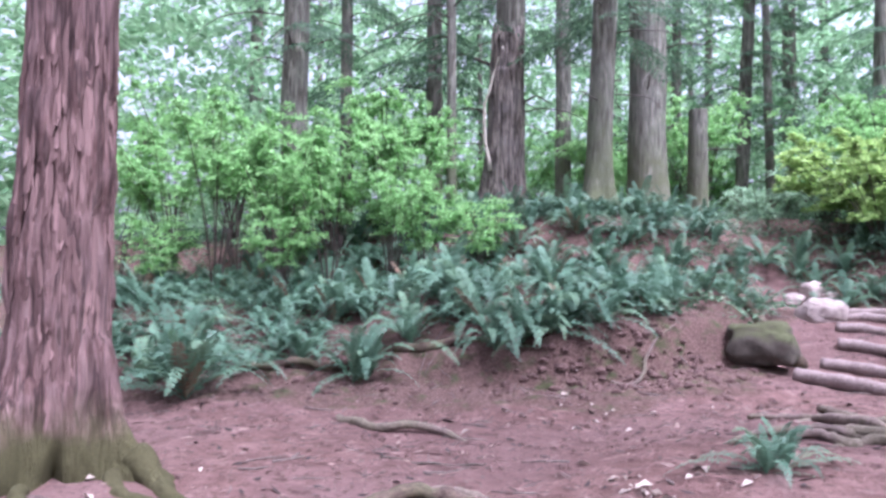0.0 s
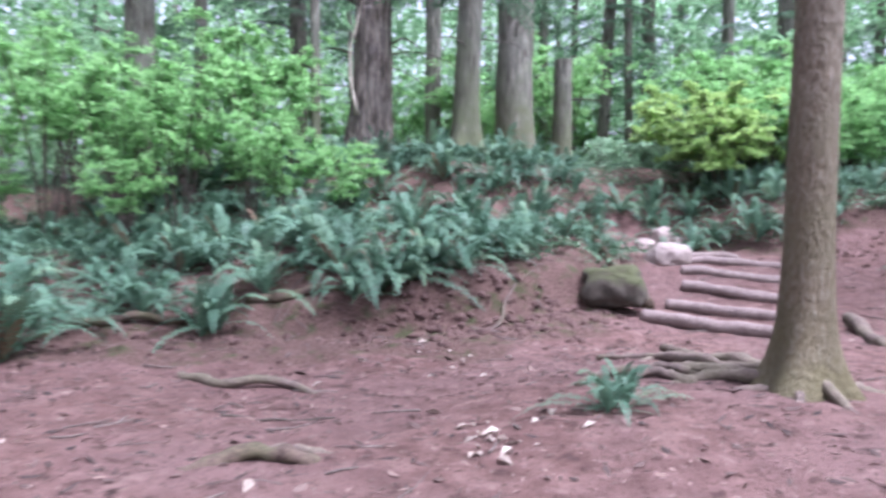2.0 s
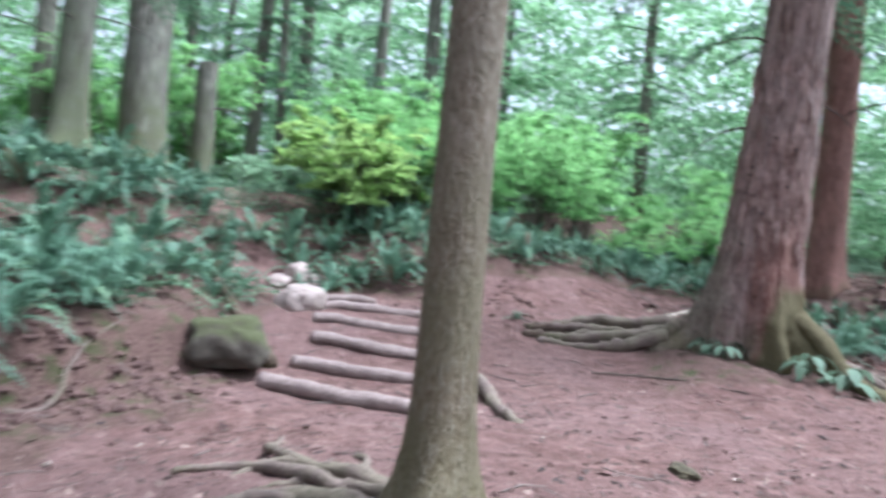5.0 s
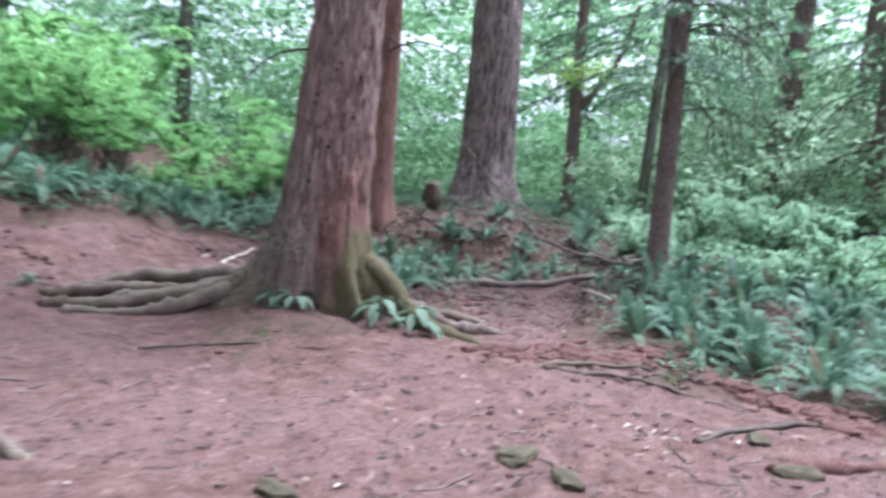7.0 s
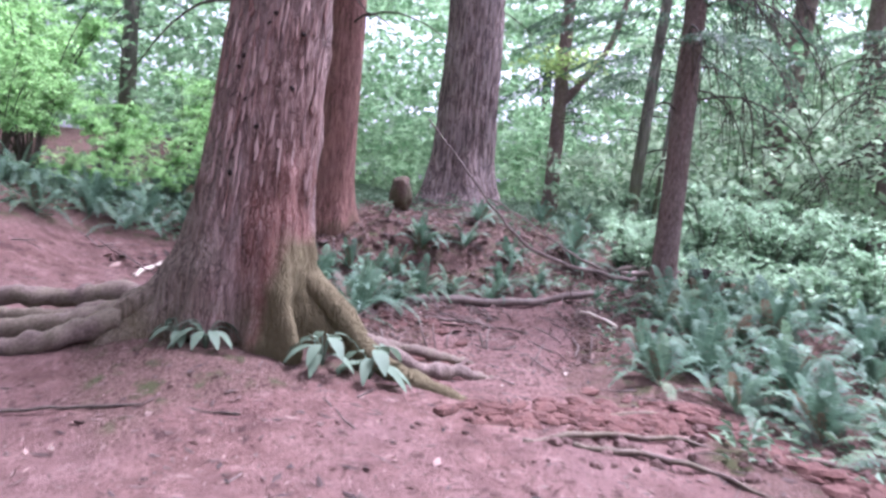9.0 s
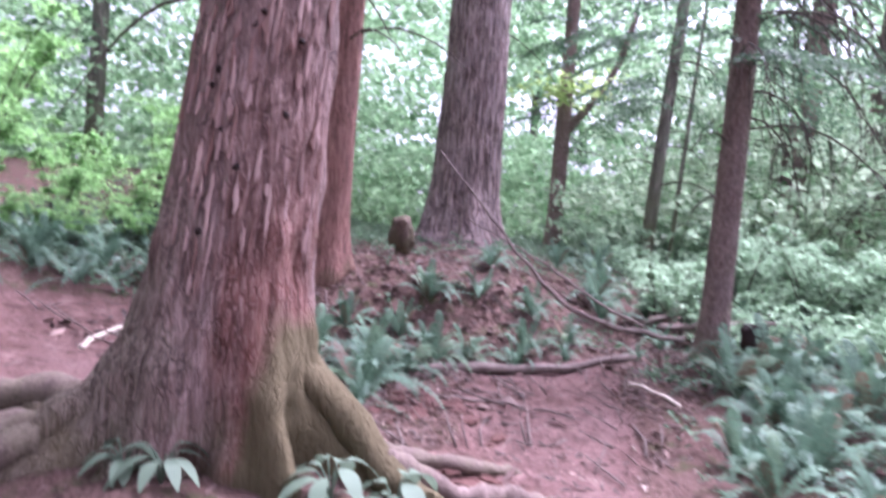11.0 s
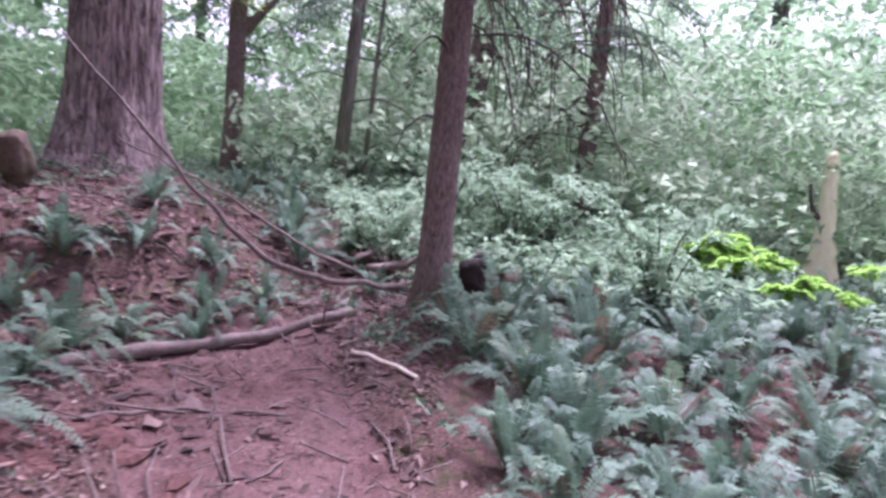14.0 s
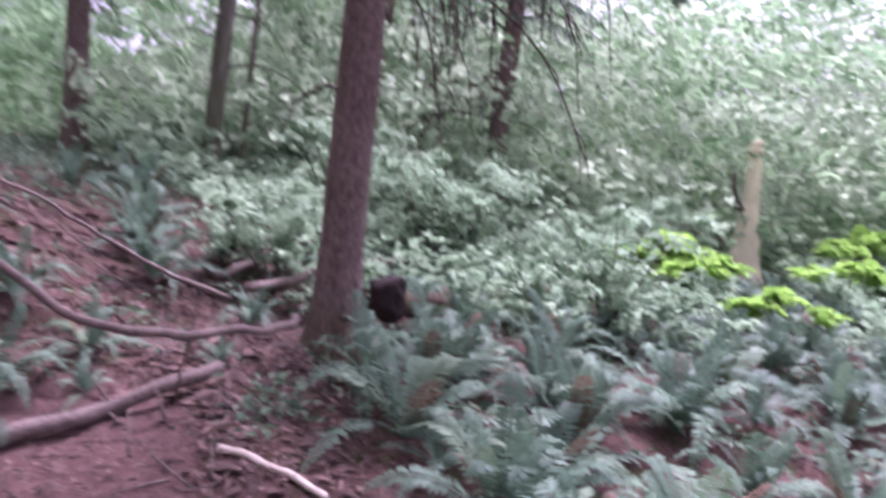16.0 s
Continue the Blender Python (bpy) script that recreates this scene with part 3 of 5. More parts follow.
def tree(x, y, trunk, material, label, crown=None, dead=0, dead_low=1.5, dead_high=4.5, seed=1, radius=0.2, lean=(0, 0), reach=1.1, turn=0.0):
    """A tree with its trunk, thin dead branches and crown."""
    t = thing("tree", x, y, None, label, "tree")
    link("trunk", trunk, material, t)
    rng = random.Random(seed)
    for _ in range(dead):
        z, a, l = rng.uniform(dead_low, dead_high), rng.uniform(0, 2 * math.pi), reach * rng.uniform(0.5, 1.3)
        o = Vector((lean[0] * z, lean[1] * z, z))
        d = Vector((math.cos(a), math.sin(a), 0))
        s = d.orthogonal() * rng.uniform(-0.15, 0.15)
        limb("branch", [o + d * radius * 0.6, o + d * l * 0.4 + Vector((0, 0, 0.05 * l)) + s, o + d * l * 0.75 + Vector((0, 0, -0.08 * l)), o + d * l + s + Vector((0, 0, -0.3 * l))],
             0.012 + 0.004 * l, 0.004, M_DARKTWIG, t, "thin bare dead branch", 5, 9, 0.3)
    if crown is not None:
        c = link("crown", CROWNS[crown], M_NEEDLE, t, "drooping dark green conifer boughs")
        c.rotation_euler[2] = turn
    return t


def twig_curtain(seed, low, high, reach, count, heading=None):
    """Dead drooping boughs hung with fine bare twigs, as one mesh."""
    rng = random.Random(seed)
    verts, faces = [], []

    def add(pts, radii):
        v, f = tube_data(pts, radii, 4, 0.0, 0.0, False)
        faces.extend(tuple(i + len(verts) for i in q) for q in f)
        verts.extend(v)
    for _ in range(count):
        z, l = rng.uniform(low, high), reach * rng.uniform(0.5, 1.0)
        a = rng.uniform(0, 2 * math.pi) if heading is None else heading + rng.gauss(0, 0.7)
        d, n = Vector((math.cos(a), math.sin(a), 0)), Vector((-math.sin(a), math.cos(a), 0))
        line = curve([(0, 0, z), d * l * 0.4 + Vector((0, 0, z + 0.06)), d * l * 0.75 + n * rng.uniform(-0.2, 0.2) + Vector((0, 0, z - 0.2 * l)), d * l + Vector((0, 0, z - 0.6 * l))], 10)
        add(line, [0.019 - 0.0014 * i for i in range(10)])
        for _ in range(12):
            p = line[rng.randrange(2, 10)]
            o = d * rng.uniform(0, 0.25) + n * rng.uniform(-0.3, 0.3)
            h = rng.uniform(0.25, 0.8)
            add([p, p + o * 0.6 + Vector((0, 0, -0.3 * h)), p + o + Vector((0, 0, -h))], [0.008, 0.0065, 0.004])
    return mesh_of("twig_bough", verts, faces)


# ---- trees, from the clearing outwards ----
def big_cedar():
    feet = [(10, 0.46, 0.24, 0.34), (-88, 0.5, 0.26, 0.36), (-42, -0.14, 0.16, 0.24), (-150, 0.35, 0.25, 0.4), (100, 0.4, 0.25, 0.5), (165, 0.3, 0.25, 0.4)]
    t = tree(0.03, 4.24, rooted_trunk(13, 0.268, 0.24, (0.03, 0.015), feet, 150, 2.6, 0.035, 0.085, 0.7, 0.05), M_CEDAR,
             "large reddish-brown cedar with shaggy bark and mossy foot", 2, 0, turn=1.0)
    link("loose_bark", loose_bark(0.268, 0.24, 2.6, (0.03, 0.015), radians(-45), 1.5, 0.4, 2.6, 260, 4, 0.016), M_CEDAR_FLAKE, trunk_of(t), "shaggy reddish bark strips")
    for pts, r in (([(0.5, 0.1, 0.1), (0.75, 0.02, 0.0), (0.95, -0.1, -0.02), (1.2, -0.05, -0.1)], 0.085),
                   ([(0.45, -0.02, 0.02), (0.7, -0.2, -0.02), (0.95, -0.22, -0.04), (1.2, -0.35, -0.1)], 0.05),
                   ([(0.1, -0.5, 0.05), (0.2, -0.7, -0.02), (0.12, -0.95, -0.05), (-0.05, -1.2, -0.1)], 0.075),
                   ([(0.2, -0.4, 0.02), (0.42, -0.55, -0.04), (0.62, -0.55, -0.1)], 0.05)):
        limb("root", pts, r, 0.025, M_CEDAR, t, "mossy surface root", 10, 18, 0.5)


def grey_tree():
    t = tree(5.2, 5.78, trunk_mesh("trunk", 13, 0.138, 0.125, (0.012, -0.004), 0.17, 0.22, 4, 0.35, 48, 3.6, 0.06, 0.035, 1.9), M_GREY,
             "slender grey-green mossy hemlock trunk beside the log steps", 2, 2, 2.2, 4, 5, 0.15, turn=2.0)
    for pts, r in (([(-0.08, 0.1, 0.1), (-0.2, 0.5, 0.0), (-0.12, 0.9, 0.01), (-0.15, 1.3, -0.06)], 0.055),
                   ([(-0.12, 0.0, 0.1), (-0.5, 0.2, 0.0), (-0.85, -0.02, 0.01), (-1.25, -0.35, -0.05)], 0.05),
                   ([(-0.12, -0.05, 0.08), (-0.5, -0.1, -0.01), (-0.85, -0.3, -0.04)], 0.035),
                   ([(0.05, -0.15, 0.08), (0.1, -0.45, -0.01), (0.3, -0.75, -0.05)], 0.035),
                   ([(-0.05, -0.15, 0.08), (-0.2, -0.5, -0.01), (-0.3, -0.8, -0.05)], 0.03),
                   ([(0.15, 0.05, 0.1), (0.4, 0.1, 0.0), (0.58, 0.02, -0.05)], 0.06),
                   ([(-0.08, 0.15, 0.08), (-0.42, 0.5, 0.01), (-0.7, 0.6, 0.01), (-1.0, 0.35, -0.04)], 0.045),
                   ([(-0.45, 0.3, 0.0), (-0.75, 0.32, 0.02), (-1.1, 0.1, -0.04)], 0.035),
                   ([(-0.3, 0.7, 0.0), (-0.6, 0.95, 0.02), (-0.95, 0.8, -0.04)], 0.035),
                   ([(-0.1, 0.25, 0.03), (-0.35, 0.75, 0.03), (-0.6, 1.15, 0.03), (-0.5, 1.55, -0.04)], 0.06),
                   ([(-0.15, 0.12, 0.05), (-0.55, 0.32, 0.04), (-0.95, 0.3, 0.03), (-1.35, 0.05, -0.04)], 0.065),
                   ([(-0.6, 0.12, 0.0), (-0.9, 0.2, 0.03), (-1.2, -0.15, -0.04)], 0.045),
                   ([(-0.2, 0.45, 0.0), (-0.5, 0.6, 0.05), (-0.8, 0.95, 0.0), (-1.15, 1.0, -0.05)], 0.055)):
        limb("root", pts, r, 0.018, M_ROOT, t, "bare worn surface root", 9, 22, 0.6, gnarl=1.8)


KNOTS = [(-157, 1.85, 0.030), (-143, 1.64, 0.050), (-115, 1.96, 0.045), (-146, 2.44, 0.040), (-169, 2.18, 0.030), (-173, 2.09, 0.025), (-163, 1.29, 0.030), (-107, 2.38, 0.025), (-140, 2.52, 0.030)]  # bearing, height, size


def big_hemlock():
    ox, oy = 10.35, 9.4
    feet = [(152, 0.52, 0.42, 0.42), (-106, 0.34, 0.55, 0.23), (-140, -0.16, 0.35, 0.25), (-72, 0.48, 0.36, 0.27), (108, 0.4, 0.35, 0.3), (45, 0.35, 0.4, 0.5), (-15, 0.35, 0.35, 0.35), (-172, 0.2, 0.3, 0.2)]
    t = tree(ox, oy, rooted_trunk(14, 0.45, 0.35, (0.04, -0.055), feet, 190, 3.6, 0.04, 0.05, 2.6), M_HEMLOCK,
             "massive old hemlock with reddish furrowed bark and spreading mossy roots", 1, 3, 2.6, 4.2, 8, 0.42, (0.04, -0.055), 1.6, 0.4)
    foot = ground(ox, oy)

    def laid(pts):
        return [(x, y, ground(ox + x, oy + y) - foot + h) for x, y, h in pts]
    for pts, a, b in (([(0.03, -0.14, 1.15), (0.13, -0.44, 0.62), (0.27, -0.85, 0.27), (0.40, -1.25, 0.09), (0.44, -1.65, 0.03), (0.40, -2.1, -0.06)], 0.15, 0.06),
                      ([(-0.25, 0.15, 0.7), (-0.5, 0.3, 0.34), (-0.78, 0.46, 0.12), (-1.05, 0.6, 0.02)], 0.17, 0.10),
                      ([(-0.1, 0.3, 0.6), (-0.22, 0.6, 0.3), (-0.34, 0.85, 0.15), (-0.45, 1.1, 0.08)], 0.15, 0.1)):
        limb("buttress", laid(pts), a, b, M_HEMLOCK, t, "mossy buttress of the trunk", 20, 26, 0.45, gnarl=1.6)
    roots = [([(-0.6, 0.4, 0.2), (-1.0, 0.7, 0.1), (-1.5, 1.1, 0.1), (-2.0, 1.5, 0.0)], 0.12, 0.05),
             ([(-0.8, 0.4, 0.1), (-1.2, 0.7, 0.03), (-1.6, 1.0, 0.04), (-2.1, 1.3, -0.02)], 0.10, 0.05),
             ([(-0.3, 0.9, 0.2), (-0.7, 1.35, 0.2), (-1.2, 1.65, 0.18), (-1.75, 1.9, 0.02)], 0.11, 0.06),
             ([(-0.7, 0.7, 0.12), (-1.1, 1.05, 0.14), (-1.5, 1.45, 0.12), (-1.9, 1.75, 0.02)], 0.07, 0.045),
             ([(-1.1, 0.9, 0.06), (-1.4, 1.2, 0.1), (-1.75, 1.3, 0.06), (-2.15, 1.6, -0.02)], 0.06, 0.03),
             ([(0.35, -1.0, 0.14), (0.65, -1.35, 0.06), (0.95, -1.6, 0.05), (1.2, -1.78, -0.02)], 0.085, 0.05),
             ([(0.3, -0.6, 0.2), (0.7, -0.9, 0.06), (1.1, -1.2, 0.04), (1.5, -1.4, -0.03)], 0.07, 0.035)]
    for pts, a, b in roots:
        limb("root", laid(pts), a, b, M_ROOT, t, "thick worn mossy root", 14, 34, 0.6, gnarl=1.9)
    # dark fillers laid between the roots make the gaps look shaded
    for pts, a, b in (([(-1.0, 0.75, 0.02), (-1.4, 1.05, 0.04), (-1.8, 1.3, 0.03), (-2.2, 1.5, -0.03)], 0.09, 0.07),
                      ([(-0.8, 0.95, 0.04), (-1.2, 1.3, 0.06), (-1.6, 1.55, 0.05), (-2.05, 1.75, -0.02)], 0.09, 0.07)):
        limb("root", laid(pts), a, b, M_ROT, t, "dark filler root for the shaded gaps in the mat", 12, 30, 0.8, gnarl=2.0)
    # flush near-black plugs stand for the shaded knot holes
    for a, z, s in KNOTS:
        a, r = radians(a), 0.47 - 0.042 * (z - 1)
        p = Vector((0.04 * z + r * 0.99 * math.cos(a), -0.055 * z + r * 0.99 * math.sin(a), z))
        n = Vector((math.cos(a), math.sin(a), 0))
        limb("knot", [p - n * 0.05, p + n * 0.002, p + n * 0.006], s * 0.85, s * 0.5, M_HOLLOW, trunk_of(t), "knot, near-black for the shade in its hole", 9, 5, 0.5)
    link("loose_bark", loose_bark(0.47, 0.35, 3.6, (0.04, -0.055), radians(-138), 1.35, 1.0, 3.4, 260, 3, 0.014, 0.75), M_FLAKE, trunk_of(t), "pale weathered bark flakes")


big_cedar()
grey_tree()
big_hemlock()
tree(14.42, 12.05, trunk_mesh("trunk", 13, 0.29, 0.26, (0.0, -0.01), 0.1, 0.3, 5, 0.3, 40, 4, 0.1, 0.04, 4.0), M_RED, "smooth red-brown cedar standing behind the hemlock", 1, 2, 2.5, 5, 21, 0.28, (0, 0), 1.6, 3.0)
tree(19.2, 12.7, trunk_mesh("trunk", 15, 0.63, 0.54, (0.01, -0.01), 0.3, 0.6, 5, 0.3, 96, 5.5, 0.09, 0.07, 5.2, 0.7, True), M_FURROW, "huge fir with dark deeply furrowed grey bark", 2, 5, 2.0, 5.5, 22, 0.5, (0, 0), 2.2, 0.5)
young = tree(16.2, 7.5, trunk_mesh("trunk", 14, 0.165, 0.14, (0.008, -0.016), 0.1, 0.25, 4, 0.3, 44, 4.5, 0.08, 0.035, 6.1), M_BROWN, "straight brown young hemlock with ferns at its foot", 0, 7, 1.9, 6, 23, 0.17, (0, 0), 1.3, 5.0)
forked = tree(24.0, 12.7, trunk_mesh("trunk", 11, 0.20, 0.17, (0.01, -0.005), 0.08, 0.3, 4, 0.3, 24, 5, 0.2, 0.04, 7.0), M_BROWN, "thin brown trunk forking above", 3, 4, 2, 5, 24, 0.18, (0, 0), 1.6, 1.4)
tree(22.4, 10.0, trunk_mesh("trunk", 12, 0.14, 0.12, (0.04, -0.06), 0.05, 0.3, 4, 0.3, 20, 5, 0.2, 0.04, 8.0), M_FAR, "slim grey mossy leaning trunk", 0, 6, 1.5, 5, 25, 0.12, (0.04, -0.06), 1.5, 2.2)
tree(22.9, 9.6, trunk_mesh("trunk", 9, 0.05, 0.04, (0.05, -0.05), 0.02, 0.2, 4, 0.3, 12, 4, 0.3, 0.04, 8.5), M_FAR, "very thin sapling trunk", None, 4, 1, 4, 26, 0.05, (0.05, -0.05), 1.0)
brushy = tree(24.4, 5.1, trunk_mesh("trunk", 12, 0.21, 0.17, (0.01, -0.04), 0.1, 0.3, 4, 0.3, 24, 5, 0.2, 0.04, 9.0), M_BROWN, "brown conifer trunk rising out of dense brush", 1, 10, 1.2, 6, 27, 0.2, (0, 0), 1.8, 4.0)
leaning = tree(27.2, 7.9, trunk_mesh("trunk", 13, 0.36, 0.3, (0.03, -0.09), 0.2, 0.4, 4, 0.3, 28, 5, 0.25, 0.05, 10.0), M_BROWN, "leaning pinkish-brown trunk in the hazy wood", 2, 5, 2, 6, 28, 0.3, (0.03, -0.09), 2.2, 0.2)
tree(30.5, 5.8, trunk_mesh("trunk", 14, 0.45, 0.38, (0, -0.02), 0.2, 0.4, 4, 0.3, 28, 5, 0.25, 0.05, 11.0), M_BROWN, "broad reddish trunk deep in the wood", 2, 5, 2, 6, 29, 0.4, (0, 0), 2.2, 1.2)
tree(19.3, 24.8, trunk_mesh("trunk", 13, 0.24, 0.2, (0.0, 0.0), 0.1, 0.4, 4, 0.3, 24, 6, 0.3, 0.04, 12.0), M_FAR, "slender trunk behind bright green undergrowth", 0, 12, 1.5, 7, 30, 0.2, (0, 0), 2.2, 2.5)
link("twig_bough", twig_curtain(5, 2.6, 5.5, 2.2, 16, -1.2), M_DARKTWIG, young, "curtain of bare drooping twigs")
link("twig_bough", twig_curtain(6, 2.2, 6.5, 2.6, 26), M_DARKTWIG, brushy, "curtain of bare drooping twigs")
link("twig_bough", twig_curtain(7, 2.2, 7.5, 2.8, 26), M_DARKTWIG, leaning, "curtain of bare drooping twigs")
limb("branch", [(0.0, 0.0, 2.9), (0.25, -0.5, 3.6), (0.5, -1.1, 4.6), (0.6, -1.5, 6.0)], 0.12, 0.07, M_BROWN, forked, "forked upper limb", 9, 14)


def spray(seed, count, middle, spread, leaf_size):
    """A loose flat spray of maple leaves."""
    rng = np.random.default_rng(seed)
    cs = rng.normal(0, 1, (count, 3)) * spread + middle
    al = np.stack([rng.normal(0, 1, count), rng.normal(0, 1, count), rng.normal(-0.3, 0.2, count)], 1)
    nm = np.tile([0.0, 0.0, 1.0], (count, 1)) + rng.normal(0, 0.3, (count, 3))
    ls = rng.uniform(0.7, 1.2, count) * leaf_size
    return leaf_mesh("foliage", [leaves_data(cs, al, nm, ls, ls * 0.7)])


link("foliage", spray(90, 260, (-0.6, -0.3, 3.9), (0.5, 0.6, 0.22), 0.2), M_MAPLE, forked, "yellow-green maple leaves at the fork")
# beyond the fern bank
tree(-0.25, 16.9, trunk_mesh("trunk", 14, 0.36, 0.33, (0.015, 0.0), 0.15, 0.5, 4, 0.3, 32, 6, 0.2, 0.05, 13.0), M_FAR, "pale grey live trunk behind the broken snag", 1, 6, 2, 6, 31, 0.34, (0, 0), 1.9, 0.9)
tree(2.0, 15.3, trunk_mesh("trunk", 14, 0.25, 0.23, (0.035, 0.0), 0.25, 0.45, 4, 0.4, 40, 6, 0.12, 0.05, 14.0), M_FAR, "brown mossy hemlock at the top of the fern bank", 0, 8, 2.2, 6, 32, 0.24, (0.035, 0), 1.7, 1.9)
tree(-0.95, 14.9, trunk_mesh("trunk", 12, 0.105, 0.09, (-0.004, 0.0), 0.03, 0.3, 4, 0.3, 18, 6, 0.2, 0.04, 15.0), M_FAR, "thin dark young conifer trunk", 3, 10, 1.2, 6, 33, 0.09, (0, 0), 1.4, 2.9)
tree(-2.4, 17.9, trunk_mesh("trunk", 13, 0.22, 0.19, (0.0, 0.0), 0.1, 0.3, 4, 0.3, 20, 6, 0.25, 0.05, 16.0), M_FAR, "grey conifer trunk among brush", 0, 8, 2, 7, 34, 0.2, (0, 0), 2.0, 3.9)
tree(-4.7, 17.5, trunk_mesh("trunk", 13, 0.17, 0.15, (0.0, 0.0), 0.1, 0.3, 4, 0.3, 20, 6, 0.25, 0.05, 17.0), M_FAR, "thin grey conifer trunk among brush", 3, 8, 2, 7, 35, 0.15, (0, 0), 1.8, 4.9)
tree(-4.6, 14.7, trunk_mesh("trunk", 14, 0.31, 0.28, (0.01, 0.0), 0.12, 0.3, 4, 0.3, 24, 6, 0.2, 0.05, 18.0), M_FAR, "grey-brown fir rising behind the leafy shrubs", 1, 5, 3, 7, 36, 0.3, (0, 0), 2.0, 5.9)
tree(0.1, 23.0, trunk_mesh("trunk", 14, 0.26, 0.24, (0.0, 0.0), 0.1, 0.4, 4, 0.3, 20, 6, 0.3, 0.05, 19.0), M_FAR, "hazy grey trunk deep in the wood", 2, 6, 2, 7, 37, 0.25, (0, 0), 2.0, 0.3)
tree(2.8, 19.4, trunk_mesh("trunk", 14, 0.48, 0.44, (0.0, 0.0), 0.2, 0.5, 4, 0.3, 28, 6, 0.25, 0.05, 20.0), M_FAR, "broad hazy brown trunk deep in the wood", 1, 8, 2, 7, 38, 0.45, (0, 0), 2.4, 1.3)
tree(5.4, 25.5, trunk_mesh("trunk", 14, 0.21, 0.19, (0.04, 0.0), 0.1, 0.4, 4, 0.3, 20, 7, 0.3, 0.05, 21.0), M_FAR, "dark narrow trunk behind pale shrubs", 0, 8, 1.5, 7, 39, 0.2, (0.04, 0), 2.2, 2.3)


def snags():
    t = thing("broken_snag", -0.15, 16.0, None, "tall splintered dead snag with a jagged top", "snag")
    me = trunk_mesh("trunk", 4.3, 0.42, 0.34, (0.04, 0.0), 0.18, 0.5, 4, 0.3, 48, 4.2, 0.1, 0.09, 30.0, 0.95, True)
    for v in me.vertices:
        if v.co.z > 3.2:
            a = math.atan2(v.co.y, v.co.x - 0.04 * v.co.z)
            v.co.z -= (v.co.z - 3.0) * (0.45 + 0.45 * math.sin(2.0 * a + 1.4) * math.sin(5 * a))
    link("trunk", me, M_SNAG, t)
    limb("splinter", [(-0.15, -0.4, 0.9), (-0.28, -0.44, 2.2), (0.1, -0.3, 3.6)], 0.05, 0.02, M_PALE, t, "pale strip of bare wood", 6, 10)
    limb("branch", [(-0.25, 0, 3.3), (-0.8, -0.1, 3.55), (-1.3, -0.1, 3.5), (-1.6, -0.1, 3.3)], 0.035, 0.012, M_DARKTWIG, t, "bare dead branch", 6, 12)
    limb("branch", [(-0.25, 0, 2.2), (-0.7, -0.1, 2.35), (-1.1, -0.1, 2.3)], 0.025, 0.01, M_DARKTWIG, t, "bare dead branch", 6, 10)
    limb("branch", [(0.4, 0, 2.4), (0.8, -0.1, 2.5), (1.15, -0.1, 2.3)], 0.03, 0.01, M_DARKTWIG, t, "bare dead branch", 6, 10)
    s = thing("stump", 4.0, 21.2, None, "tall brown broken-off stump", "stump")
    link("trunk", trunk_mesh("trunk", 3.2, 0.27, 0.25, (0.02, 0), 0.15, 0.3, 4, 0.3, 28, 3.1, 0.12, 0.06, 31.0, 0.97, True), M_FAR, s)
    limb("branch", [(0.2, 0, 2.1), (0.7, -0.1, 2.1), (1.1, -0.1, 2.05)], 0.03, 0.01, M_DARKTWIG, s, "", 6, 6)
    w = thing("stump", 22.95, 0.5, None, "bleached yellow-white broken trunk in the brush", "stump")
    link("trunk", trunk_mesh("trunk", 2.45, 0.165, 0.11, (0.02, 0.02), 0.2, 0.5, 3, 0.5, 28, 2.2, 0.08, 0.16, 33.0, 1.05, True), M_BLEACH, w)
    limb("knob", [(0.05, 0.05, 2.35), (0.06, 0.05, 2.5), (0.02, 0.08, 2.6)], 0.14, 0.1, M_BLEACH, w, "", 8, 6)
    limb("branch", [(0.05, 0.05, 1.3), (0.0, 0.32, 1.5), (0.1, 0.36, 2.0)], 0.07, 0.03, M_DARKTWIG, w, "dark side branch", 7, 8)


snags()


# ---- the log steps, stones and logs ----
def steps():
    ends = [((4.72, 9.22), (6.05, 7.85)), ((5.10, 10.0), (6.45, 8.95)), ((5.38, 10.6), (6.75, 9.9)), ((5.45, 11.05), (6.95, 10.65)), ((5.6, 11.62), (6.9, 11.4)), ((5.6, 12.3), (6.5, 12.25))]
    for i, (a, b) in enumerate(ends):
        za, zb = ground(*a) + 0.04, ground(*b) + 0.035
        m = (0.5 * (a[0] + b[0]), 0.5 * (a[1] + b[1]))
        o = (a[0], a[1], za)
        log = limb("step_log", [(*a, za), (*m, 0.5 * (za + zb) + 0.01), (*b, zb)], 0.078 - 0.003 * i, 0.066, M_STEP, None, "", 14, 26, 0.3, o)
        log.location = o
        tagged(log, "worn grey-brown log set as a trail step", "log step", "log steps up the bank")


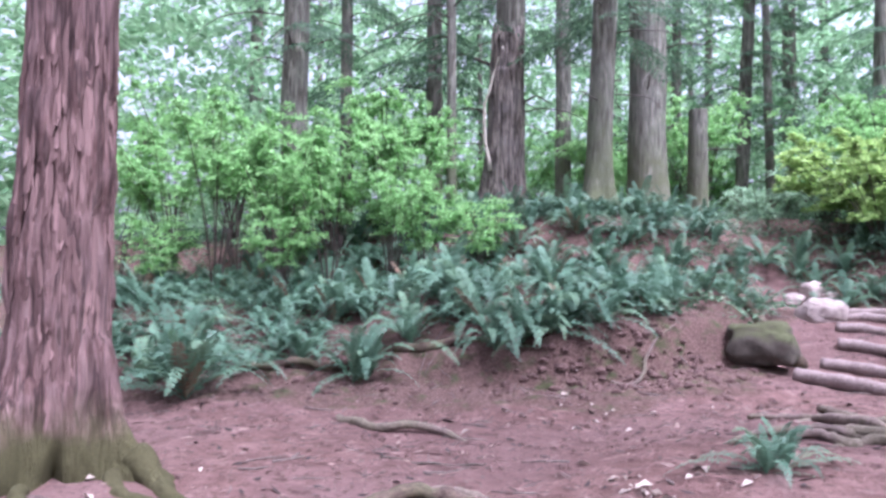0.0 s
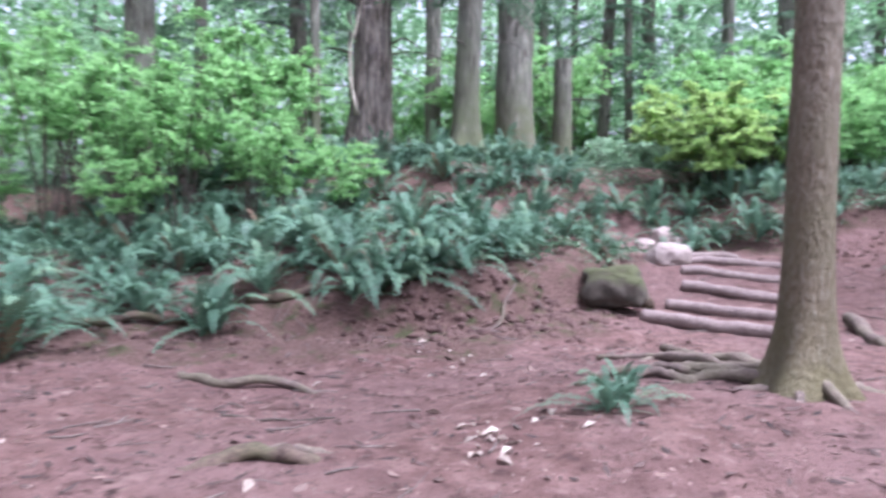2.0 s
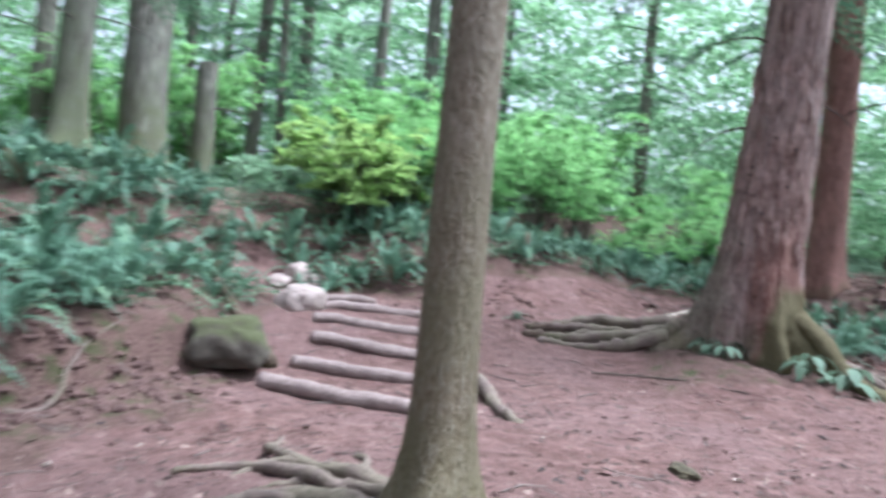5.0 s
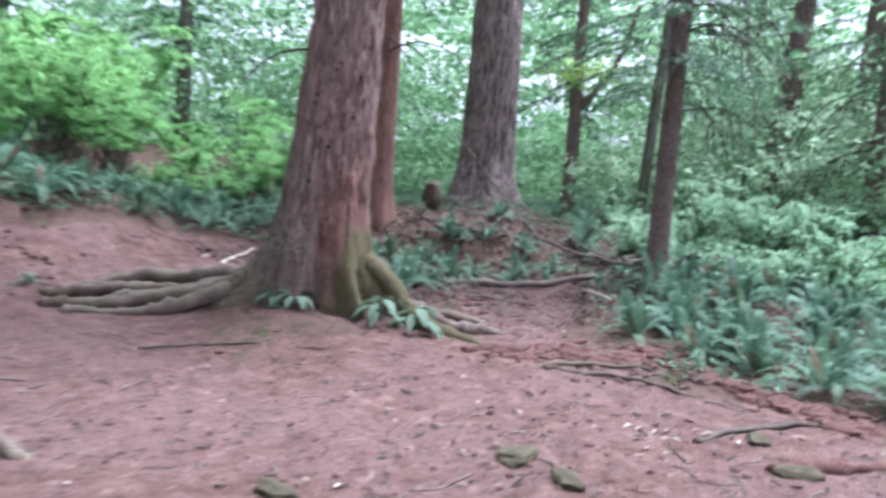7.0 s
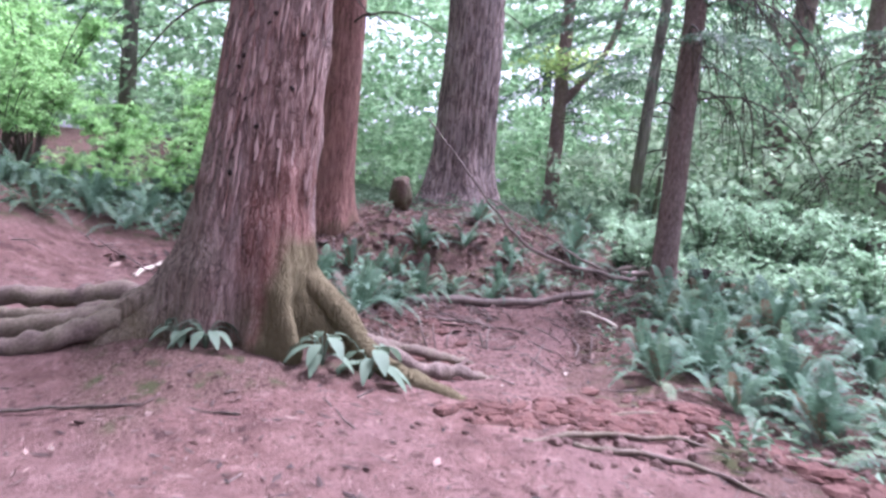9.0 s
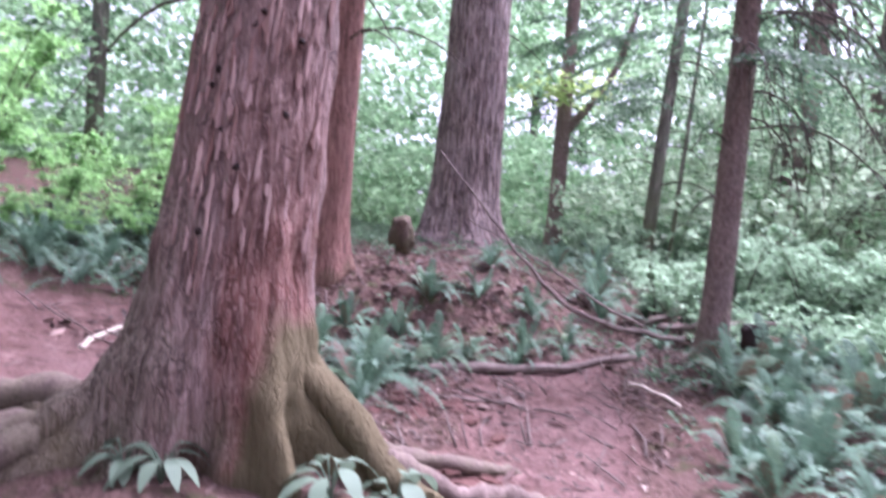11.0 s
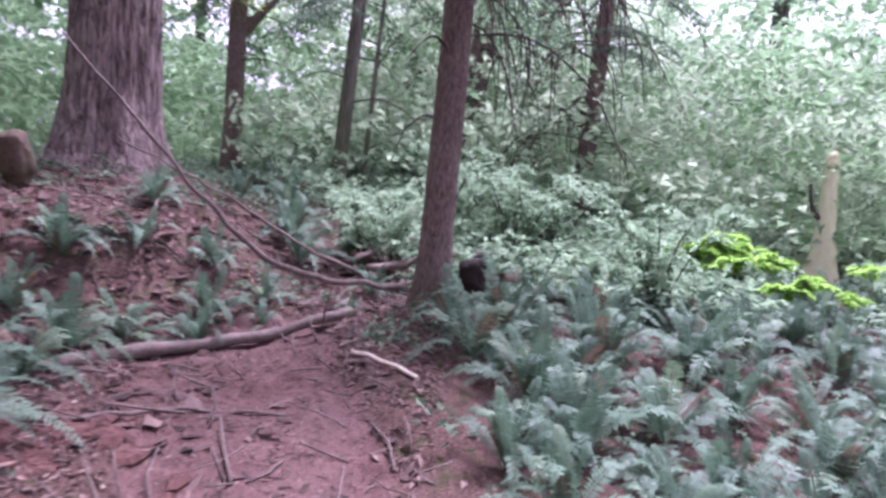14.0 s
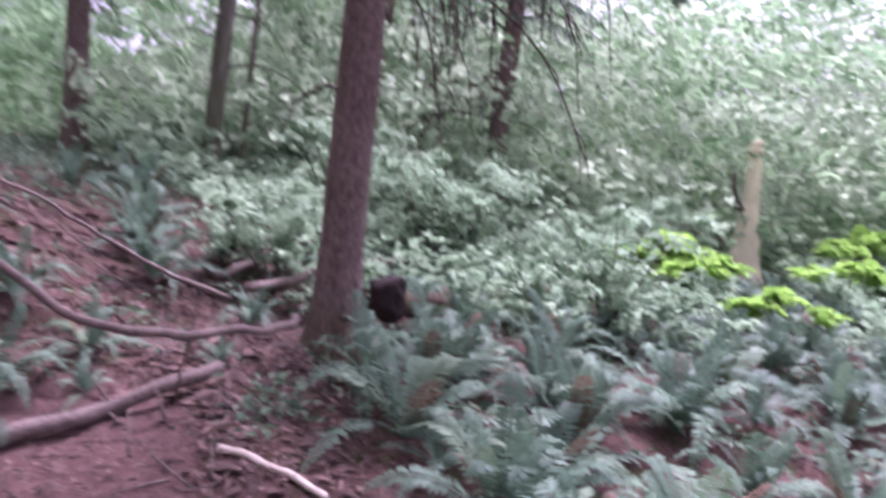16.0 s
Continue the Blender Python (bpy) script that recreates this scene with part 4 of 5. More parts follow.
def rock(name, x, y, sx, sy, sz, material, label, seed, sink=0.2, turn=0.0, z=None):
    bm = bmesh.new()
    bmesh.ops.create_icosphere(bm, subdivisions=4, radius=1.0)
    for v in bm.verts:
        p = v.co.normalized()
        n = noise.noise(p * 1.1 + Vector((seed, 0, 0))) * 0.35 + noise.noise(p * 3 + Vector((0, seed, 0))) * 0.12 + noise.noise(p * 9) * 0.03
        q = Vector([math.copysign(abs(c) ** 0.75, c) for c in p])
        v.co = Vector((q.x * sx, q.y * sy, q.z * sz)) * (1 + n)
    me = bpy.data.meshes.new(name)
    bm.to_mesh(me)
    bm.free()
    me.shade_smooth()
    ob = link(name, me, material)
    ob.matrix_basis = pose(x, y, (ground(x, y) if z is None else z) + sz * (1 - 2 * sink), 0, 0, turn)
    return tagged(ob, label, "rock")


steps()
rock("boulder", 4.45, 9.6, 0.36, 0.30, 0.25, M_BOULDER, "rounded boulder thick with green moss beside the steps", 3.0, 0.06, -20)
rock("stone", 5.35, 11.55, 0.27, 0.2, 0.17, M_STONE, "pale flat-topped stone at the side of the steps", 8.0, 0.15, 20)
for x, y, a, b, c, turn in ((5.62, 13.8, 0.25, 0.17, 0.2, 60), (5.3, 13.55, 0.17, 0.13, 0.12, 15), (5.85, 13.6, 0.16, 0.12, 0.1, 120)):
    rock("stone", x, y, a, b, c, M_STONE, "pale stone near the top of the trail", 5.0 + x, 0.2, turn)


def lying(name, points, r0, r1, material, label, category, sides=10, count=18, rough=0.3, lift=None):
    """A stick or log lying on the floor through x, y points; lift: heights of its axis above the floor."""
    lift = lift or [r0 * 0.7] * len(points)
    gnarl = 1.5
    pts = [(x, y, ground(x, y) + h) for (x, y), h in zip(points, lift)]
    ob = limb(name, pts, r0, r1, material, None, "", sides, count + 8, rough, pts[0], gnarl)
    ob.location = pts[0]
    return tagged(ob, label, category)


lying("log", [(13.3, 9.95), (13.9, 9.55), (14.6, 8.95), (15.25, 8.15)], 0.065, 0.045, M_DEAD, "smooth curved fallen pole across the trail", "log", lift=[0.05, 0.05, 0.06, 0.12])
lying("fallen_branch", [(15.75, 7.75), (15.25, 7.87), (14.6, 8.2), (14.0, 8.55), (14.02, 9.0), (14.05, 9.5), (14.1, 10.2)], 0.034, 0.009, M_DEAD, "long dead branch leaning across the ferns", "branch", 8, 40, 0.3, [0.3, 0.4, 0.58, 0.86, 1.26, 1.7, 2.35])
lying("fallen_branch", [(16.2, 8.3), (16.15, 8.9), (16.0, 9.7), (15.6, 10.6)], 0.02, 0.01, M_DEAD, "thin bare branch leaning on the slope", "branch", 7, 18, 0.2, [0.35, 0.6, 0.75, 0.8])
lying("fallen_log", [(16.7, 7.1), (17.4, 6.4), (18.6, 5.2)], 0.12, 0.08, M_ROT, "rotting fallen log half hidden in ferns", "log", 14, 18, 0.3, [0.3, 0.25, 0.2])
lying("fallen_log", [(16.9, 8.3), (18.2, 7.2), (19.6, 6.4)], 0.05, 0.03, M_DEAD, "grey fallen pole lying in brush", "log", 10, 14, 0.3, [0.3, 0.35, 0.3])
lying("fallen_log", [(17.5, 8.7), (19.0, 8.0), (20.4, 7.0)], 0.045, 0.03, M_DEAD, "grey fallen pole lying in brush", "log", 10, 14, 0.3, [0.2, 0.3, 0.3])
rock("root_ball", 16.7, 7.1, 0.17, 0.15, 0.2, M_HOLLOW, "root ball of a fallen log, coloured near-black for its dark hollow end", 6.5, -0.35, 0)
tagged(rock("stump", 15.75, 11.75, 0.2, 0.17, 0.27, M_ROT, "small dark mossy stump among ferns", 12.5, 0.02, 30), "", "stump")
lying("mossy_log", [(4.85, 9.85), (4.7, 10.5), (4.35, 11.3)], 0.08, 0.06, M_ROT, "mossy log edging the trail beside the steps", "log", 10, 16, 0.4, [0.05, 0.12, 0.2])
lying("log", [(-1.1, 7.35), (-0.4, 7.55), (0.3, 7.75)], 0.05, 0.04, M_ROT, "dark rotten log at the edge of the fern bank", "log")
lying("log", [(0.6, 8.1), (1.2, 8.3), (1.75, 8.35)], 0.055, 0.045, M_ROT, "dark rotten log under the ferns", "log")
lying("root", [(0.75, 6.5), (1.2, 6.25), (1.75, 6.25), (2.15, 6.05)], 0.05, 0.02, M_ROOT, "worn root surfacing in the trail", "root", lift=[0.0, 0.035, 0.03, -0.02])
lying("root", [(6.86, 9.25), (6.64, 8.41), (6.55, 7.89), (6.58, 7.71)], 0.075, 0.045, M_ROOT, "pale worn root beside the steps", "root", 10, 20, 0.5, [0.0, 0.04, 0.035, -0.02])
lying("stick", [(9.57, 5.08), (10.3, 4.75), (11.07, 4.3), (11.9, 3.9)], 0.022, 0.014, M_DARKTWIG, "long dark stick at the edge of the clearing", "stick", 7)
lying("stick", [(14.35, 7.95), (14.15, 7.65), (13.95, 7.38)], 0.024, 0.018, M_PALE, "pale broken stick by the ferns", "stick", 8)
lying("stick", [(12.6, 9.35), (13.1, 8.75), (13.3, 8.15)], 0.018, 0.01, M_DEAD, "thin dead branch across the trail", "stick", 6)
lying("sapling", [(15.0, 8.35), (14.75, 8.25), (14.6, 8.15)], 0.01, 0.006, M_DEAD, "bare leaning whip of a sapling", "sapling", 6, 10, 0.2, [0.0, 0.35, 0.7])
lying("stick", [(8.3, 9.45), (8.9, 8.85), (9.35, 8.25)], 0.013, 0.007, M_DARKTWIG, "thin curved twig on the trail", "stick", 6)
lying("stick", [(11.2, 12.1), (11.6, 12.35), (11.9, 12.45), (12.2, 12.6)], 0.028, 0.016, M_PALE, "bleached pale stick on the soil", "stick", 8)
for a, b, c in (((10.3, 6.75), (10.9, 6.2), (11.3, 5.3)), ((10.5, 6.5), (10.7, 5.8), (10.5, 5.3)), ((11.3, 5.5), (11.6, 5.0), (11.9, 4.5)), ((11.1, 6.6), (11.5, 6.1), (11.8, 5.5))):
    lying("root", [a, b, c], 0.024, 0.012, M_ROOT, "exposed root along the crumbling edge of the trail", "root", 8, 14, 0.35, [0.0, 0.03, -0.01])
lying("root", [(9.35, 4.55), (9.7, 4.3), (9.95, 4.1), (10.4, 3.9)], 0.075, 0.05, M_REDROT, "dark rotten root breaking through the soil", "root", 12, 24, 0.8, [-0.04, 0.02, 0.0, -0.05])
# added dark piece stands in for a shaded root hole in the bank
lying("root", [(2.2, 7.95), (2.45, 7.85), (2.7, 7.95)], 0.06, 0.04, M_ROT, "dark root piece in place of the shaded hole at the bank foot", "root", 10, 16, 0.8, [-0.02, 0.02, -0.02])
lying("root", [(2.9, 8.35), (3.15, 8.5), (3.3, 8.9), (3.5, 9.2)], 0.025, 0.012, M_ROOT, "bare root hanging out of the cut bank", "root", 8, 16, 0.4, [0.02, 0.03, 0.03, 0.0])
lying("stick", [(1.6, 5.5), (2.0, 5.42), (2.35, 5.5)], 0.012, 0.006, M_DARKTWIG, "thin curved twig on the trail", "stick", 6)
lying("root", [(1.96, 4.33), (2.12, 4.47), (2.3, 4.6), (2.53, 4.61)], 0.05, 0.045, M_ROT, "dark knobbly root breaking through the bare soil", "root", 10, 20, 0.7, [-0.03, 0.015, 0.02, -0.03])
lying("root", [(2.17, 4.57), (2.35, 4.7), (2.58, 4.71)], 0.035, 0.03, M_ROOT, "worn root breaking through the bare soil", "root", 9, 18, 0.7, [-0.02, 0.02, -0.02])
for i, (x, y, s) in enumerate(((8.48, 5.83, 0.15), (8.36, 5.45, 0.13), (7.15, 6.45, 0.12), (9.42, 4.45, 0.14), (7.7, 5.1, 0.1), (9.9, 4.75, 0.12))):
    tagged(rock("moss_clump", x, y, s, s * 0.6, 0.032, M_MOSS, "low olive moss clump on the bare soil", 9.0 + i, 0.25, 40 * i), "", "moss")


# ---- ferns ----
def frond_mesh(rise, droop, seed):
    """One sword-fern frond of unit length: an arching rib with paired leaflets."""
    rng = random.Random(seed)
    verts, faces = [], []
    sway = rng.uniform(-0.12, 0.12)

    def rib(u):
        return Vector((math.cos(rise) * u * (1 - 0.12 * u * u), sway * u * u, math.sin(rise) * u - droop * u * u))
    for i in range(9):
        u = i / 8
        p, w = rib(u), 0.007 * (1 - 0.8 * u)
        verts += [p + Vector((0, w, 0)), p - Vector((0, w, 0))]
    faces += [(2 * i, 2 * i + 1, 2 * i + 3, 2 * i + 2) for i in range(8)]
    pairs = 31
    for i in range(pairs):
        u = 0.1 + 0.9 * i / (pairs - 1)
        p, d = rib(u), (rib(u + 0.02) - rib(u - 0.02)).normalized()
        ln = 0.07 * min(1.0, 0.55 + 2.2 * (u - 0.1)) * max(0.0, 1 - u ** 2.6) ** 0.8 + 0.012
        for s in (-1, 1):
            out = (Vector((0, s, 0)) + d * rng.uniform(0.2, 0.4) + Vector((0, 0, rng.uniform(-0.45, 0.1)))).normalized()
            k, w = len(verts), 0.0104 * (1 - 0.35 * u)
            verts += [p - d * w * 0.7, p + out * ln * 0.45 - d * w, p + out * ln, p + out * ln * 0.4 + d * w]
            faces += [(k, k + 1, k + 2, k + 3)]
    return mesh_of("frond", verts, faces, False)


FRONDS = [frond_mesh(1.25, 0.62, 1), frond_mesh(1.05, 0.66, 2), frond_mesh(0.9, 0.74, 3), frond_mesh(0.7, 0.66, 4), frond_mesh(1.35, 0.45, 5), frond_mesh(0.4, 0.52, 6)]
for me in FRONDS:
    me.materials.append(M_FERN)
DRY_FRONDS = [me.copy() for me in FRONDS[3:6]]
for me in DRY_FRONDS:
    me.materials.clear()
    me.materials.append(M_FERN_DRY)


def fern_proto(seed, count, size, label, spread=1.0, dry=2):
    rng = random.Random(seed)
    f = thing("fern", 0, 0, 0.0, label, "fern", "sword ferns")
    for i in range(count):
        pick = FRONDS[min(5, int(abs(rng.gauss(0, 1.0)) * 2.2 * spread))] if i % 3 else rng.choice(FRONDS)
        ob = new("frond", pick)
        ob.parent = f
        s = size * rng.uniform(0.7, 1.1)
        ob.matrix_basis = pose(0, 0, 0.02, rng.uniform(-12, 12), 0, 360 * (i + rng.uniform(-0.35, 0.35)) / count * 2.4) @ Matrix.Scale(s, 4)
    for i in range(dry):
        ob = new("frond", rng.choice(DRY_FRONDS))
        ob.parent = f
        ob["label"] = "withered brown frond"
        ob.matrix_basis = pose(0, 0, 0.02, 0, 14, rng.uniform(0, 360)) @ Matrix.Scale(size * rng.uniform(0.5, 0.8), 4)
    return f


def scatter_ferns():
    label = "green sword fern with arching fronds on the forest floor"
    protos = [fern_proto(1, 18, 1.1, label), fern_proto(2, 17, 1.05, label, 1.2, 1), fern_proto(3, 18, 1.2, label, 0.9), fern_proto(4, 16, 0.7, label, 2.2, 1)]
    rng = random.Random(77)
    front = [  # the front of the bank: x, y, size
        (-0.85, 6.5, 1.15), (-1.0, 6.6, 0.95), (0.38, 7.55, 0.95), (0.5, 7.7, 0.85), (-1.6, 6.9, 1.0), (1.45, 8.7, 1.05), (2.35, 8.85, 0.9), (0.9, 9.3, 1.0), (2.0, 9.8, 1.05), (2.8, 9.95, 0.85),
        (-1.9, 7.7, 1.2), (-0.5, 8.8, 0.9), (-1.4, 9.3, 1.0), (3.5, 10.6, 0.95), (2.7, 10.9, 1.1), (1.4, 11.1, 1.05), (0.2, 10.8, 1.0), (3.9, 11.0, 0.7),
        (4.3, 11.7, 0.7), (3.3, 11.5, 0.9), (4.25, 12.5, 0.9), (4.45, 13.2, 0.9), (0.75, 8.25, 0.85), (1.95, 8.45, 0.85), (-0.35, 7.75, 0.8), (3.3, 12.4, 1.0), (2.3, 12.4, 1.1), (-2.6, 7.0, 0.9), (5.0, 14.7, 0.85), (5.6, 15.0, 0.9), (6.25, 14.5, 0.8), (4.55, 14.3, 0.8), (6.5, 13.7, 0.8), (4.75, 13.0, 0.6), (1.7, 8.25, 0.7), (2.25, 8.5, 0.7), (2.75, 8.8, 0.7), (3.25, 9.35, 0.65),
    ]
    slope = [  # the slope behind the hemlock
        (12.25, 9.7, 1.1), (12.75, 9.95, 1.05), (12.55, 10.6, 1.05), (13.4, 10.4, 1.0), (13.25, 9.9, 0.8), (13.9, 10.0, 0.9), (14.35, 9.8, 0.75), (15.0, 9.4, 0.75),
        (13.9, 11.2, 0.8), (11.9, 9.45, 0.5), (15.5, 10.3, 0.8), (14.9, 10.7, 0.8), (13.1, 11.5, 0.8), (16.4, 10.6, 0.75), (14.6, 9.3, 0.6), (15.6, 9.1, 0.65), (12.1, 10.3, 0.8),
        (12.4, 11.4, 0.8), (15.9, 9.7, 0.75), (17.0, 10.9, 0.75), (14.3, 10.7, 0.8), (15.1, 8.9, 0.4), (16.7, 8.2, 0.6), (15.7, 8.25, 0.4),
    ]
    trailside = [  # beside the narrow trail
        (14.7, 7.0, 1.2), (15.3, 6.8, 1.15), (14.0, 6.55, 1.1), (15.6, 7.25, 1.0), (13.4, 6.25, 1.1), (13.9, 5.6, 1.2), (12.9, 5.5, 1.0), (14.9, 5.9, 1.2), (14.4, 6.2, 1.1),
        (15.9, 6.6, 1.1), (12.7, 4.7, 0.9), (13.5, 4.6, 1.0), (15.5, 5.0, 1.15), (14.5, 4.3, 1.0), (16.3, 5.7, 1.0), (16.9, 6.4, 1.0), (16.4, 4.2, 1.1), (17.3, 5.0, 1.0),
        (12.5, 3.9, 0.9), (12.35, 6.45, 0.85), (12.45, 5.85, 0.9), (12.35, 5.2, 0.95), (11.95, 4.55, 0.9), (12.9, 6.75, 0.8), (11.7, 3.9, 0.9), (4.0, 5.2, 0.54), (4.12, 5.3, 0.5), (8.35, 11.55, 0.3),
    ]
    spots = [(x, y, s, 3 if s < 0.55 else rng.choice((0, 1, 2, 2))) for x, y, s in [(x, y, 1.2 * s) for x, y, s in front] + slope + trailside]
    spots = [(x, y, s / 0.6 if k == 3 else s, k) for x, y, s, k in spots]

    def fill(count, low, high):
        """Further ferns between two corners, off the trail and apart from each other."""
        goal = len(spots) + count
        while len(spots) < goal:
            x, y = rng.uniform(low[0], high[0]), rng.uniform(low[1], high[1])
            if trodden(x, y) < 0.1 and not on_cut(x, y) and math.hypot(x - 4.4, y - 9.5) > 1.0 and all((x - s[0]) ** 2 + (y - s[1]) ** 2 > 0.28 for s in spots):
                spots.append((x, y, rng.uniform(0.85, 1.15), rng.randrange(3)))
    fill(54, (-4.5, 8.2), (4.6, 15.8))
    fill(14, (5.2, 12.8), (8.5, 15.0))
    fill(38, (7.0, 13.2), (15.0, 16.8))
    fill(46, (12.4, 1.5), (19.5, 6.6))
    fill(16, (17.0, 6.0), (21.0, 10.5))
    for x, y, s, k in spots:
        copy_thing(protos[k], pose(x, y, ground(x, y) - 0.02, rng.uniform(-6, 6), rng.uniform(-6, 6), rng.uniform(0, 360)) @ Matrix.Scale(s, 4))
    for p in protos:
        for o in (*p.children_recursive, p):
            bpy.data.objects.remove(o)


scatter_ferns()


def fern_thicket():
    """The ferns that run together between those that stand out."""
    rng = random.Random(91)
    verts, faces = [], []
    shapes = [(np.array([v.co[:] for v in me.vertices]), [tuple(p.vertices) for p in me.polygons]) for me in FRONDS]
    count = 0
    while count < 370:
        area = (0, 2, 1, 4, 0, 2, 1, 4, 0)[count % 9]
        x, y = ((rng.uniform(-4, 4.4), rng.uniform(7.4, 15.2)) if area < 2 else (rng.uniform(7, 17), rng.uniform(13.4, 18)) if area < 4 else (rng.uniform(12.6, 22), rng.uniform(0.5, 7)))
        if trodden(x, y) > 0.08 or on_cut(x, y) or math.hypot(x - 4.4, y - 9.5) < 1.1:
            continue
        count += 1
        z, size = ground(x, y), rng.uniform(0.75, 1.15)
        for i in range(13):
            v, f = shapes[rng.choice((0, 1, 1, 2, 2, 3, 3, 5))]
            m = np.array(pose(x, y, z, rng.uniform(-12, 12), rng.uniform(-8, 8), 360 * i / 13 * 2.4 + rng.uniform(-10, 10)) @ Matrix.Scale(size * rng.uniform(0.7, 1.1), 4))
            k = len(verts)
            verts.extend((v @ m[:3, :3].T + m[:3, 3]).tolist())
            faces.extend(tuple(q + k for q in p) for p in f)
    tagged(link("fern_thicket", mesh_of("fern_thicket", verts, faces, False), M_THICKET), "dense sword ferns covering the banks", "ferns", kind="stuff")


fern_thicket()


# ---- shrubs ----
def shrub_proto(seed, height, spread, stems, count, leaf_size, material, label, category="shrub", base=0.35, maple=False, stem_mat=None):
    """A shrub of thin arching stems with a loose crown of leaves."""
    rng = np.random.default_rng(seed)
    s = thing("shrub", 0, 0, 0.0, label, category)
    tips = []
    for _ in range(stems):
        a, r = rng.uniform(0, 2 * math.pi), spread * math.sqrt(rng.uniform(0.05, 1))
        h = height * rng.uniform(0.65, 1.0)
        d = np.array([math.cos(a), math.sin(a), 0])
        pts = [d * 0.06 * rng.random(), d * r * 0.25 + [0, 0, h * 0.4], d * r * 0.6 + [0, 0, h * 0.78], d * r + [0, 0, h]]
        line = curve([tuple(p) for p in pts], 10)
        v, f = tube_data(line, [0.012 * (1 - 0.07 * i) for i in range(10)], 5)
        link("stem", mesh_of("stem", v, f), stem_mat or M_DARKTWIG, s, "thin brown stem")
        tips.append([np.array(p) for p in line])
    cs, al = [], []
    per = count // stems
    for line in tips:
        layers = [(rng.integers(3, 10), rng.uniform(0, 2 * math.pi), rng.uniform(0.15, 0.5)) for _ in range(8)]
        for _ in range(per):
            k, a, l = layers[rng.integers(len(layers))]
            if line[k][2] < base * height:
                k = min(9, k + 4)
            a2 = a + rng.normal(0, 0.35)
            u = rng.random()
            cs.append(line[k] + np.array([math.cos(a2), math.sin(a2), 0]) * l * u * spread * 0.9 + [0, 0, rng.normal(0.03, 0.035) - 0.15 * l * u * u])
            al.append([math.cos(a2) + rng.normal(0, 0.6), math.sin(a2) + rng.normal(0, 0.6), rng.normal(-0.25, 0.25)])
    cs, al = np.array(cs), np.array(al)
    n = len(cs)
    nm = np.tile([0.0, 0.0, 1.0], (n, 1)) + rng.normal(0, 0.3, (n, 3))
    ls = rng.uniform(0.7, 1.3, n) * leaf_size
    sets = [leaves_data(cs, al, nm, ls, ls * 0.6)]
    if maple:
        for turn in (-0.9, 0.9):
            c, q = math.cos(turn), math.sin(turn)
            al2 = np.stack([al[:, 0] * c - al[:, 1] * q, al[:, 0] * q + al[:, 1] * c, al[:, 2]], 1)
            sets.append(leaves_data(cs + al2 / np.linalg.norm(al2, axis=1, keepdims=True) * ls[:, None] * 0.15, al2, nm, ls * 0.85, ls * 0.45))
    link("foliage", leaf_mesh("foliage", sets), material, s)
    return s


def plant(protos, spots, seed, scale=(0.8, 1.2)):
    rng = random.Random(seed)
    for i, spot in enumerate(spots):
        s = spot[2] if len(spot) > 2 else rng.uniform(*scale)
        copy_thing(protos[i % len(protos)], pose(spot[0], spot[1], ground(spot[0], spot[1]) - 0.03, 0, 0, rng.uniform(0, 360)) @ Matrix.Scale(s, 4))


def clear(protos):
    for p in protos:
        for o in (*p.children_recursive, p):
            bpy.data.objects.remove(o)


